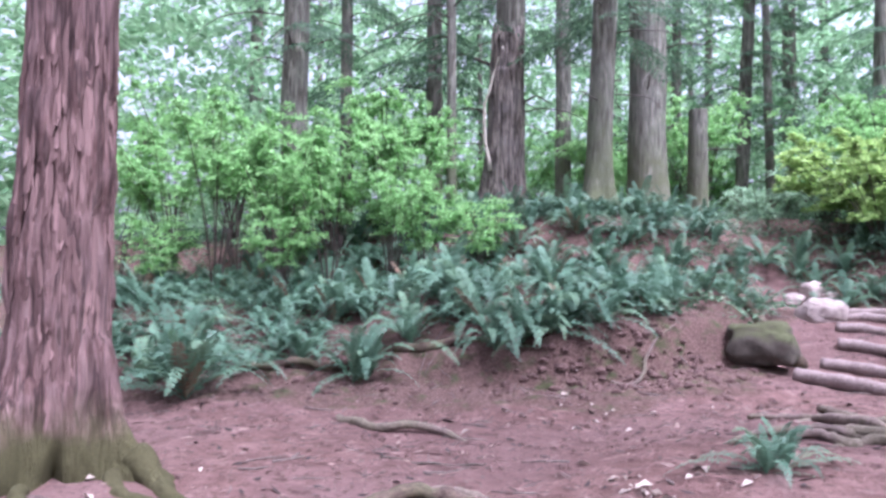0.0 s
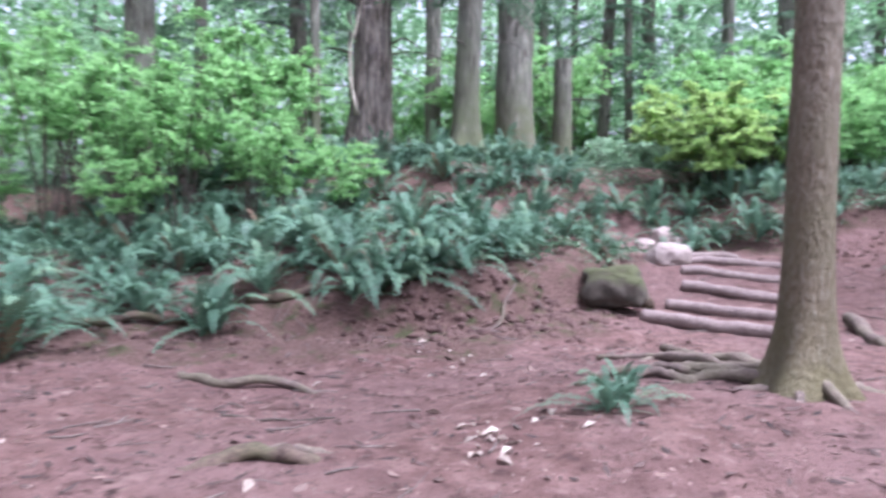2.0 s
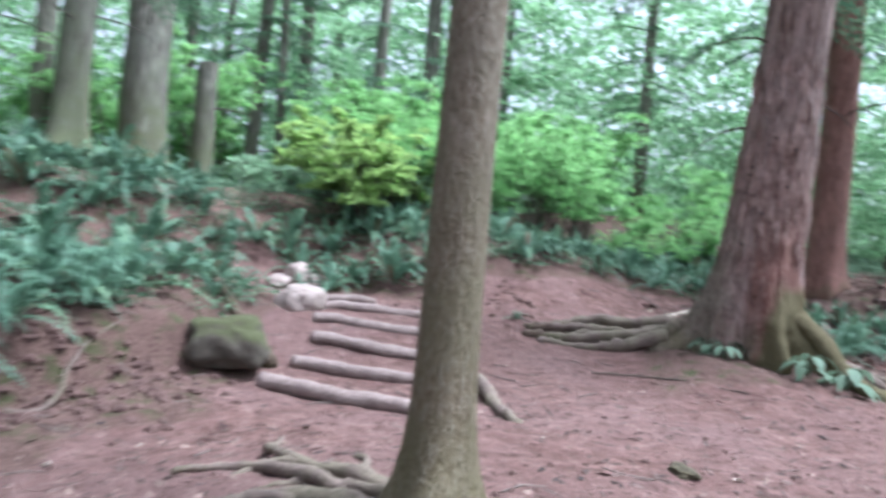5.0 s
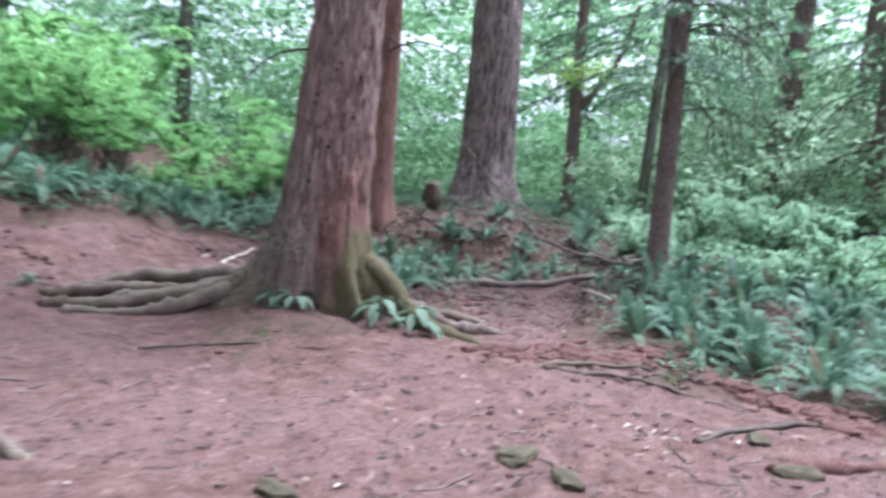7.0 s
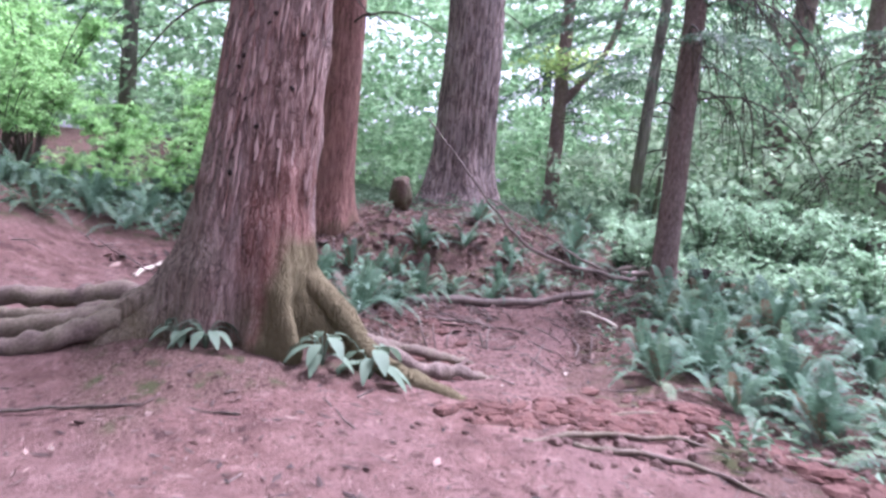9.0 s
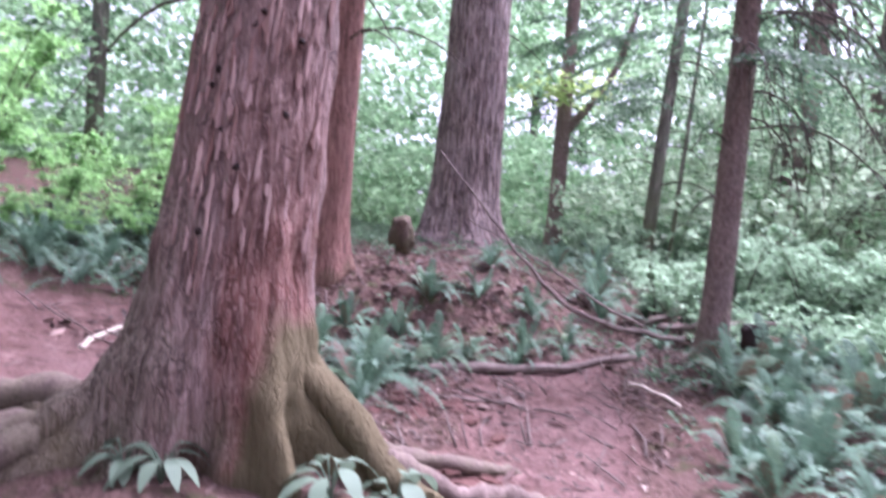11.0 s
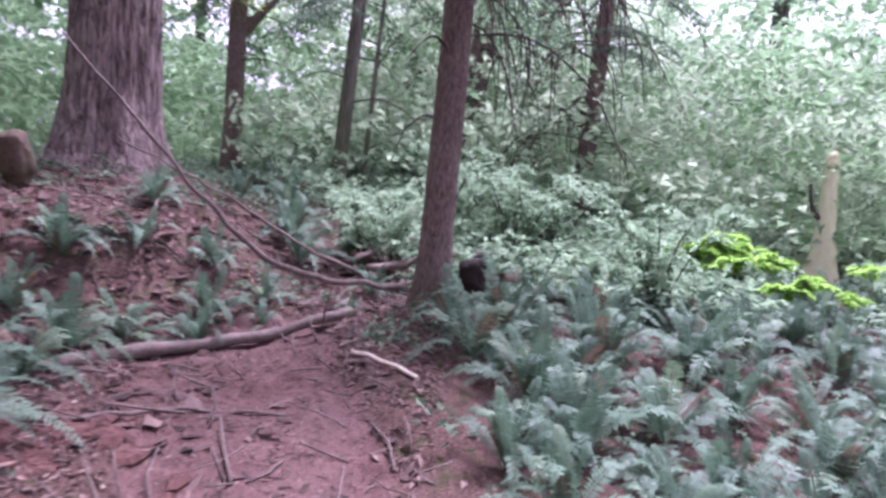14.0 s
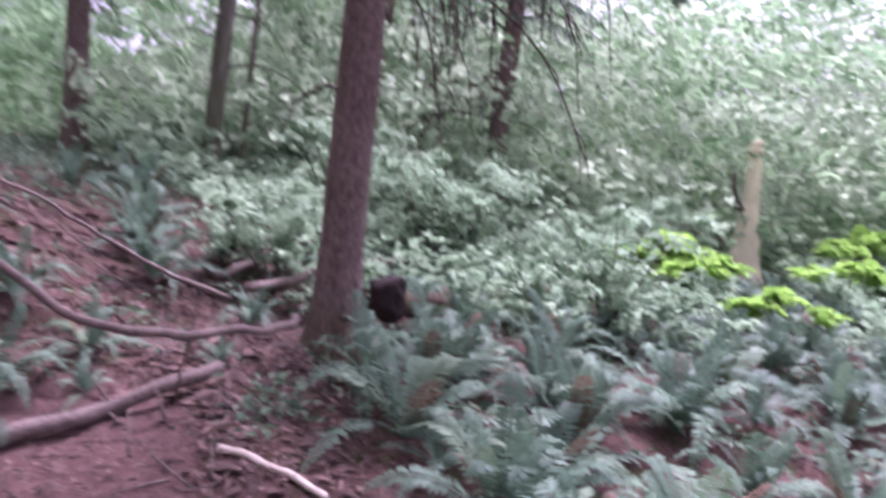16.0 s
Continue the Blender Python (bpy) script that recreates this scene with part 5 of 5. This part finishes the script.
def shrubs():
    bright = [shrub_proto(51, 2.3, 1.15, 12, 3800, 0.078, M_BUSH, "tall bright green leafy shrub with thin bare stems", base=0.42),
              shrub_proto(52, 2.0, 1.2, 11, 3400, 0.078, M_BUSH, "tall bright green leafy shrub with thin bare stems", base=0.38)]
    rng = random.Random(9)

    def patch(cx, cy, rx, ry, count, size):
        """Places spread over an oval, apart from each other."""
        out = []
        while len(out) < count:
            a, r = rng.uniform(0, 2 * math.pi), math.sqrt(rng.random())
            x, y = cx + rx * r * math.cos(a), cy + ry * r * math.sin(a)
            if all((x - o[0]) ** 2 + (y - o[1]) ** 2 > 0.55 * size * size for o in out):
                out.append((x, y, size * rng.uniform(0.88, 1.15)))
        return out

    def open_to_tree(spots):
        """Keeps the brush low or away before the slender tree that stands behind it."""
        out = []
        for x, y, size in spots:
            if abs((x - 6.9) * 0.838 - (y - 5.8) * 0.545) > 1.15:
                out.append((x, y, size))
            elif y < 17.4:
                out.append((x, y, size * 0.6))
        return out
    airy = [shrub_proto(53, 3.3, 0.95, 11, 3000, 0.085, M_BUSH, "tall airy bright green shrub on many bare stems", base=0.5),
            shrub_proto(54, 2.9, 0.8, 9, 2400, 0.085, M_BUSH, "tall airy bright green shrub on many bare stems", base=0.45)]
    plant(airy, [(-3.3, 10.2, 1.05), (-2.2, 10.4, 1.02), (-4.5, 10.6, 0.9), (-1.3, 10.2, 0.95), (-2.9, 11.4, 1.1), (-0.5, 10.6, 0.72), (-5.8, 10.8, 1.0), (-7.2, 11.3, 1.1), (-4.3, 12.2, 1.0), (-0.9, 11.6, 0.85), (-6.4, 13.0, 1.2)], 13)
    plant(bright, [(-0.1, 11.0, 0.75), (0.3, 12.2, 0.7), (-1.7, 9.5, 0.6), (-3.9, 9.4, 0.65)] + patch(-2.8, 13.2, 2.4, 1.0, 5, 1.15) + open_to_tree(patch(12.0, 15.9, 4.0, 0.7, 9, 1.0)
          + patch(12.0, 15.1, 4.2, 0.5, 9, 0.58) + patch(12.5, 18.5, 4.8, 1.5, 15, 1.3) + patch(12.0, 22.0, 5.0, 1.2, 7, 1.7)) + patch(1.0, 25.0, 4.5, 3.0, 8, 1.6) + [(-2.0, 20.5, 1.4), (-6.0, 14.5, 1.3)], 3)
    maple = [shrub_proto(61, 1.7, 1.2, 8, 1500, 0.12, M_MAPLE, "yellow-green vine maple with layered leaves", base=0.35, maple=True)]
    plant(maple, [(6.9, 15.0, 1.0), (7.6, 15.7, 1.15), (6.6, 16.2, 1.1), (8.3, 16.6, 1.1), (7.2, 17.2, 1.2)], 4)
    low = [shrub_proto(71, 0.9, 0.8, 9, 1200, 0.085, M_SALAL, "low dense grey-green salal brush", base=0.15),
           shrub_proto(72, 1.5, 0.95, 9, 1500, 0.085, M_SALAL, "low dense grey-green salal brush", base=0.2)]
    spots = []
    while len(spots) < 105:
        x, y = rng.uniform(17, 31), rng.uniform(-5, 13)
        if math.hypot(x - 19, y - 13) > 1.5 and (y < 9 or x > 21) and abs((x - 13) * 0.413 + (y - 5) * 0.911) > 1.2:
            spots.append((x, y, rng.uniform(0.7, 1.2)))
    spots += [(7.6, 16.5, 1.0), (6.5, 18.0, 1.2), (8.5, 17.2, 1.2), (5.6, 21.5, 1.3), (7.0, 20.0, 1.4), (4.4, 24.0, 1.4), (9.0, 20.5, 1.5), (6.3, 23.0, 1.6)]
    plant(low, spots, 5)
    light = [shrub_proto(81, 1.45, 1.3, 5, 190, 0.34, M_SAPLING, "sunlit bright green maple sapling with large leaves", base=0.88, maple=True)]
    plant(light, [(18.95, 3.35, 0.7), (17.4, 2.95, 0.45), (21.8, -0.9, 0.85), (19.3, 1.3, 0.6), (19.3, 3.3, 0.6)], 6)
    clear(bright + airy + maple + low + light)


shrubs()


# ---- the far wood ----
def far_wood():
    rng = np.random.default_rng(5)
    cs, al, sz = [], [], []
    for _ in range(5600):
        a, r = rng.uniform(-1.0, 3.1), rng.uniform(17, 44)
        x, y = 8 + r * math.cos(a), 8 + r * math.sin(a)
        z = floor_z(x, y) + 0.3 + 15 * rng.random() ** 1.15
        if z > 6.5 and (x - 26) ** 2 + (y + 1) ** 2 < 130 and rng.random() < 0.68:  # a gap in the canopy
            continue
        n = int(rng.integers(20, 50))
        spread = rng.uniform(0.4, 1.1)
        p = rng.normal(0, 1, (n, 3)) * [spread, spread, 0.22 * spread]
        cs.append(p + [x, y, z])
        al.append(np.stack([rng.normal(0, 1, n), rng.normal(0, 1, n), rng.normal(-0.3, 0.3, n)], 1))
        sz.append(rng.uniform(0.17, 0.45, n) * (0.5 + r / 45))
    for _ in range(900):  # low leaves that close the view between the far trunks
        a, r = rng.uniform(0.0, 2.0), rng.uniform(27, 46)
        x, y = 8 + r * math.cos(a), 8 + r * math.sin(a)
        n, spread = int(rng.integers(25, 45)), rng.uniform(0.5, 1.1)
        cs.append(rng.normal(0, 1, (n, 3)) * [spread, spread, 0.25 * spread] + [x, y, floor_z(x, y) + 0.3 + 5.5 * rng.random()])
        al.append(np.stack([rng.normal(0, 1, n), rng.normal(0, 1, n), rng.normal(-0.3, 0.3, n)], 1))
        sz.append(rng.uniform(0.25, 0.5, n))
    far = (np.concatenate(cs), np.concatenate(al), np.concatenate(sz))
    cs, al, sz = [], [], []
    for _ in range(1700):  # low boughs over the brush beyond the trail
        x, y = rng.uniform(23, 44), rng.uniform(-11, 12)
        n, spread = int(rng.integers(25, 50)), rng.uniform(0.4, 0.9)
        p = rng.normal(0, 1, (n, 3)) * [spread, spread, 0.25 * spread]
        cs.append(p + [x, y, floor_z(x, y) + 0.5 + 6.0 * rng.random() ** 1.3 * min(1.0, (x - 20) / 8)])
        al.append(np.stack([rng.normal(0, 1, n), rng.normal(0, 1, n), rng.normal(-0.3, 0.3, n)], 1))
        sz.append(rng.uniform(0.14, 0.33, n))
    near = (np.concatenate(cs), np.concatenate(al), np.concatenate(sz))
    for name, (cs, al, sz), mat, label in (("far_foliage", far, M_FARLEAF, "dense green foliage of the distant wood"), ("sunlit_foliage", near, M_HAZELEAF, "foliage over the brush beyond the trail, coloured pale for the haze")):
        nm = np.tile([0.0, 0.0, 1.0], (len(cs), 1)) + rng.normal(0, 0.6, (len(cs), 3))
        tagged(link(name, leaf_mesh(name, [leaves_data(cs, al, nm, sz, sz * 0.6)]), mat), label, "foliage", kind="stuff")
    trunks = [trunk_mesh("trunk", 15, w, w * 0.9, (lx, ly), 0.1, 0.4, 4, 0.3, 14, 6, 0.6, 0.05, 40.0 + i) for i, (w, lx, ly) in enumerate(((0.2, 0.01, 0), (0.3, 0, 0.02), (0.14, -0.02, 0.01), (0.36, 0, 0)))]
    for i in range(36):
        a, r = rng.uniform(-1.0, 3.1), rng.uniform(22, 42)
        if math.hypot(19 - r * math.cos(a), 11 + r * math.sin(a)) < 9:
            continue
        t = tree(8 + r * math.cos(a), 8 + r * math.sin(a), trunks[i % 4], M_FAR, "grey conifer trunk in the distant wood", int(rng.integers(4)), turn=rng.uniform(0, 6))
        tagged(t, "", "", "trees of the distant wood")
    for i, (x, y) in enumerate(((6.3, 25.0), (9.0, 24.0), (3.4, 27.5), (11.5, 26.5))):
        t = tree(x, y, trunks[(2, 0, 0, 1)[i]], M_FAR, "grey conifer trunk in the distant wood", (3, 0, 3, 0)[i], turn=1.3 * i)
        tagged(t, "", "", "trees of the distant wood")


far_wood()


# ---- undergrowth ----
def undergrowth():
    """Low leaves, moss and seedlings that hide the duff off the trail."""
    rng = np.random.default_rng(15)
    cs, al, ln = [], [], []
    while len(cs) < 125000:
        x, y = rng.uniform(-8, 27), rng.uniform(-4, 21)
        slope = 11 < x < 18 and 8 < y < 12.8
        if trodden(x, y) > 0.08 or (x < 4.4 and y < 8.7 and rng.random() < 0.88) or (slope and rng.random() < 0.8) or (6 < x < 13 and 7.5 < y < 11.5) or (11.5 < x < 17.5 and 2.5 < y < 7.4 and rng.random() < 0.75) or on_cut(x, y):
            continue
        if noise.noise(Vector((x * 0.9, y * 0.9, 7))) < (-0.4 if x < 5 or y > 12.8 else -0.12) and y > 6:
            continue
        z, h = ground(x, y), rng.uniform(0.05, 0.32)
        for _ in range(9):
            a = rng.uniform(0, 2 * math.pi)
            d = rng.uniform(0, 0.22)
            cs.append((x + d * math.cos(a), y + d * math.sin(a), z + h * rng.uniform(0.3, 1.0)))
            al.append((math.cos(a), math.sin(a), rng.normal(0.2, 0.35)))
            ln.append(rng.uniform(0.04, 0.12))
    cs, al, ln = np.array(cs), np.array(al), np.array(ln)
    nm = np.tile([0.0, 0.0, 1.0], (len(cs), 1)) + rng.normal(0, 0.35, (len(cs), 3))
    me = leaf_mesh("undergrowth", [leaves_data(cs, al, nm, ln, ln * 0.5)])
    tagged(link("undergrowth", me, M_UNDER), "low green seedlings and leaves over the forest floor", "undergrowth", kind="stuff")


undergrowth()


def low_brush():
    """Knee-high leafy sprays that run together beyond the trail."""
    rng = np.random.default_rng(25)
    cs, al, ln = [], [], []
    while len(cs) < 62000:
        x, y = rng.uniform(16.8, 30), rng.uniform(-6, 11)
        if math.hypot(x - 19.2, y - 12.7) < 2.6 or (y > 8 and x < 20) or abs((x - 13) * 0.413 + (y - 5) * 0.911) < 0.7:
            continue
        z, h, a0 = ground(x, y), rng.uniform(0.25, 1.0), rng.uniform(0, 2 * math.pi)
        for k in range(14):
            u = k / 13
            a = a0 + rng.normal(0, 0.5)
            cs.append((x + 0.45 * u * math.cos(a0), y + 0.45 * u * math.sin(a0), z + h * (0.35 + 0.75 * u - 0.4 * u * u) + rng.normal(0, 0.03)))
            al.append((math.cos(a) + rng.normal(0, 0.5), math.sin(a) + rng.normal(0, 0.5), rng.normal(-0.1, 0.25)))
            ln.append(rng.uniform(0.07, 0.16))
    cs, al, ln = np.array(cs), np.array(al), np.array(ln)
    nm = np.tile([0.0, 0.0, 1.0], (len(cs), 1)) + rng.normal(0, 0.3, (len(cs), 3))
    me = leaf_mesh("low_brush", [leaves_data(cs, al, nm, ln, ln * 0.55)])
    tagged(link("low_brush", me, M_SALAL), "pale grey-green knee-high brush between the trees", "brush", kind="stuff")


low_brush()


def broad_plant(x, y, turn, size, seed):
    """A small herb with broad drooping leaves."""
    rng = random.Random(seed)
    p = thing("broadleaf_plant", x, y, None, "small herb with broad pale green leaves at the tree foot", "plant", "", turn)
    for i in range(10):
        a, h = 2 * math.pi * i / 10 + rng.uniform(-0.3, 0.3), size * rng.uniform(0.5, 1.3)
        d = Vector((math.cos(a), math.sin(a), 0))
        side = Vector((-d.y, d.x, 0))
        foot = d * size * 0.45 + Vector((0, 0, h))
        limb("stalk", [(0, 0, 0), d * size * 0.2 + Vector((0, 0, h * 0.7)), foot], 0.006, 0.004, M_BROAD, p, "thin green stalk", 5, 6, 0.1)
        l, w = size * rng.uniform(0.9, 1.25), size * rng.uniform(0.2, 0.34)
        verts, faces = [], []
        for k in range(7):
            u = k / 6
            c = foot + d * l * u + Vector((0, 0, 0.1 * l * u - 0.75 * l * u * u))
            q = w * math.sin(math.pi * min(1, u * 0.92 + 0.06)) ** 0.8
            verts += [c + side * q + Vector((0, 0, 0.12 * q)), c, c - side * q + Vector((0, 0, 0.12 * q))]
        for k in range(6):
            faces += [(3 * k, 3 * k + 1, 3 * k + 4, 3 * k + 3), (3 * k + 1, 3 * k + 2, 3 * k + 5, 3 * k + 4)]
        link("leaf", mesh_of("leaf", verts, faces), M_BROAD, p)


broad_plant(9.78, 9.12, 0, 0.17, 1)
broad_plant(10.2, 8.35, 40, 0.18, 2)
broad_plant(10.45, 8.1, 90, 0.2, 3)
broad_plant(9.68, 9.3, 140, 0.13, 4)


# ---- litter on the floor ----
def litter():
    rng = np.random.default_rng(8)
    cs, al, ln, wd = [], [], [], []
    for k in range(52000):
        slope = k % 3 == 0
        x, y = (rng.uniform(11.2, 18), rng.uniform(7.2, 13)) if slope else (rng.uniform(-3, 15), rng.uniform(2.0, 12.5))
        t = trodden(x, y)
        if rng.random() < 0.3 * t:
            continue
        big = 1.9 if t < 0.5 and slope else 1.0
        cs.append((x, y, ground(x, y) + 0.006 + 0.012 * (big > 1.5)))
        al.append((rng.normal(), rng.normal(), rng.normal(0, 0.12 * big)))
        ln.append(rng.uniform(0.02, 0.075) * big)
        wd.append(rng.uniform(0.004, 0.018) * big)
    cs, al = np.array(cs), np.array(al)
    nm = np.tile([0.0, 0.0, 1.0], (len(cs), 1)) + rng.normal(0, 0.3, (len(cs), 3))
    me = leaf_mesh("litter", [leaves_data(cs, al, nm, np.array(ln), np.array(wd), 0.1)])
    tagged(link("leaf_litter", me, M_LITTER), "brown needles and bits of bark on the soil", "litter", kind="stuff")


litter()


def debris():
    """Dark scraps of bark and wood: small ones trodden into the clearing, slabs on the slope behind the hemlock."""
    rng = np.random.default_rng(28)
    cs, al, ln, wd = [], [], [], []
    while len(cs) < 4000:
        slope = len(cs) % 3 == 0
        x, y = (rng.uniform(11.2, 18), rng.uniform(7.6, 12.8)) if slope else (rng.uniform(-2.5, 12.5), rng.uniform(2.2, 9.2))
        t = trodden(x, y)
        if noise.noise(Vector((x * 0.8, y * 0.8, 11))) < rng.uniform(-0.6, 0.3):
            continue
        big = rng.uniform(1.0, 2.6) if slope and (t < 0.5 or (x < 13.6 and y > 8.0)) else 1.0
        cs.append((x, y, ground(x, y) + 0.012 + 0.03 * (big - 1) * rng.random()))
        al.append((rng.normal(), rng.normal(), rng.normal(0, 0.10)))
        ln.append(rng.uniform(0.04, 0.17) * big)
        wd.append(rng.uniform(0.016, 0.06) * big)
    cs, al, ln, wd = np.array(cs), np.array(al), np.array(ln), np.array(wd)
    nm = np.tile([0.0, 0.0, 1.0], (len(cs), 1)) + rng.normal(0, 0.25, (len(cs), 3))
    pale = np.arange(len(cs)) % 5 == 0
    for name, mat, pick, label in (("bark_debris", M_DEBRIS, ~pale, "dark scraps of bark and wood on the soil"), ("bark_scraps", M_LITTER, pale, "brown scraps of bark and dry leaf on the soil")):
        me = leaf_mesh(name, [leaves_data(cs[pick], al[pick], nm[pick], ln[pick], wd[pick], -0.25)])
        tagged(link(name, me, mat), label, "litter", kind="stuff")


debris()


def twigs():
    """Fallen twigs and sticks, thickest on the slope behind the hemlock."""
    rng = random.Random(31)
    verts, faces = [], []
    count = 0
    while count < 1000:
        x, y = rng.uniform(-4, 20), rng.uniform(1.5, 13.5)
        slope = 11.2 < x < 18 and 7.2 < y < 13
        if not slope and rng.random() < 0.7:
            continue
        count += 1
        a, l = rng.uniform(0, math.pi), rng.uniform(0.08, 0.35) * (2.0 if slope and rng.random() < 0.4 else 1.0)
        r = rng.uniform(0.003, 0.009) * (1.3 if slope else 1.0)
        b = a + rng.uniform(-0.4, 0.4)
        pts = [(x, y), (x + l * 0.5 * math.cos(a), y + l * 0.5 * math.sin(a)), (x + l * 0.5 * (math.cos(a) + math.cos(b)), y + l * 0.5 * (math.sin(a) + math.sin(b)))]
        up = rng.uniform(0, 0.08) if slope else 0.0
        v, f = tube_data([(px, py, ground(px, py) + r + up * i) for i, (px, py) in enumerate(pts)], [r, r * 0.9, r * 0.5], 5)
        faces += [tuple(i + len(verts) for i in q) for q in f]
        verts += v
    tagged(link("fallen_twigs", mesh_of("fallen_twigs", verts, faces), M_DEAD), "scattered dead twigs on the soil", "twigs", kind="stuff")


twigs()


def chips():
    rng = np.random.default_rng(18)
    cs, al, ln = [], [], []
    for cx, cy, n, w in ((3.41, 4.85, 26, 0.16), (9.6, 5.25, 22, 0.2), (2.6, 7.3, 8, 0.5), (0.6, 3.9, 4, 0.2), (3.0, 7.9, 10, 0.6), (1.5, 5.0, 16, 1.6), (8.5, 6.5, 16, 1.8), (12.5, 8.6, 14, 1.0)):
        for _ in range(n):
            x, y = cx + rng.normal(0, w), cy + rng.normal(0, w)
            cs.append((x, y, ground(x, y) + 0.015))
            al.append((rng.normal(), rng.normal(), rng.normal(0, 0.15)))
            ln.append(rng.uniform(0.04, 0.11))
    cs, al, ln = np.array(cs), np.array(al), np.array(ln)
    nm = np.tile([0.0, 0.0, 1.0], (len(cs), 1)) + rng.normal(0, 0.3, (len(cs), 3))
    tagged(link("fallen_leaves", leaf_mesh("fallen_leaves", [leaves_data(cs, al, nm, ln, ln * 0.5)]), M_DRYLEAF), "pale dry leaves and wood chips on the soil", "leaves", kind="stuff")


chips()


def clods(name, material, label, edges, seed, long=1.0):
    """Crumbled lumps strewn along lines: from, to, spread, count."""
    rng = random.Random(seed)
    verts, faces = [], []
    for a, b, w, n in edges:
        for _ in range(n):
            u = rng.random()
            x, y = a[0] + (b[0] - a[0]) * u + rng.gauss(0, w), a[1] + (b[1] - a[1]) * u + rng.gauss(0, w)
            r, z = rng.uniform(0.012, 0.03 if w > 0.5 else 0.06) * (1.1 if long > 1 else 1.0), ground(x, y)
            k, seed = len(verts), rng.uniform(0, 50)
            for j in range(4):
                for i in range(8):
                    th, ph = 2 * math.pi * i / 8, -0.5 + 2.0 * j / 3
                    d = Vector((math.cos(th) * math.cos(ph), math.sin(th) * math.cos(ph), 0.7 * math.sin(ph)))
                    d = Vector((d.x * (1 + (long - 1) * math.cos(seed) ** 2), d.y * (1 + (long - 1) * math.sin(seed) ** 2), d.z))
                    verts.append(Vector((x, y, z)) + d * r * (1 + 0.5 * noise.noise(d * 1.5 + Vector((seed, 0, 0)))))
            faces += [(k + j * 8 + i, k + j * 8 + (i + 1) % 8, k + (j + 1) * 8 + (i + 1) % 8, k + (j + 1) * 8 + i) for j in range(3) for i in range(8)]
            faces.append(tuple(range(k + 24, k + 32)))
    tagged(link(name, mesh_of(name, verts, faces, False), material), label, "soil", kind="stuff")


clods("soil_clods", M_CLOD, "crumbled reddish clods along the trail edge", [
    ((10.3, 6.8), (12.1, 4.3), 0.22, 90), ((1.8, 7.9), (4.2, 8.8), 0.35, 130), ((-1.5, 6.9), (1.5, 7.9), 0.3, 60), ((8.3, 11.2), (8.9, 12.8), 0.3, 40), ((7.0, 11.8), (8.6, 12.6), 0.3, 40),
    ((12.2, 9.3), (14.5, 9.4), 0.3, 60), ((-0.5, 5.6), (3.6, 6.4), 0.9, 170), ((5.5, 5.2), (9.6, 5.6), 0.9, 190), ((2.2, 8.2), (4.1, 9.2), 0.25, 170)], 41)
clods("rotten_wood_chunks", M_REDROT, "crumbling red rotten wood along the trail edge", [
    ((10.5, 7.15), (11.2, 6.55), 0.14, 80), ((11.1, 6.6), (11.75, 5.8), 0.2, 150), ((11.75, 5.8), (11.5, 5.0), 0.2, 150), ((11.5, 5.0), (10.9, 4.1), 0.19, 110), ((11.0, 8.0), (11.6, 8.3), 0.15, 60), ((12.1, 8.9), (12.7, 9.3), 0.2, 60)], 43, 2.6)
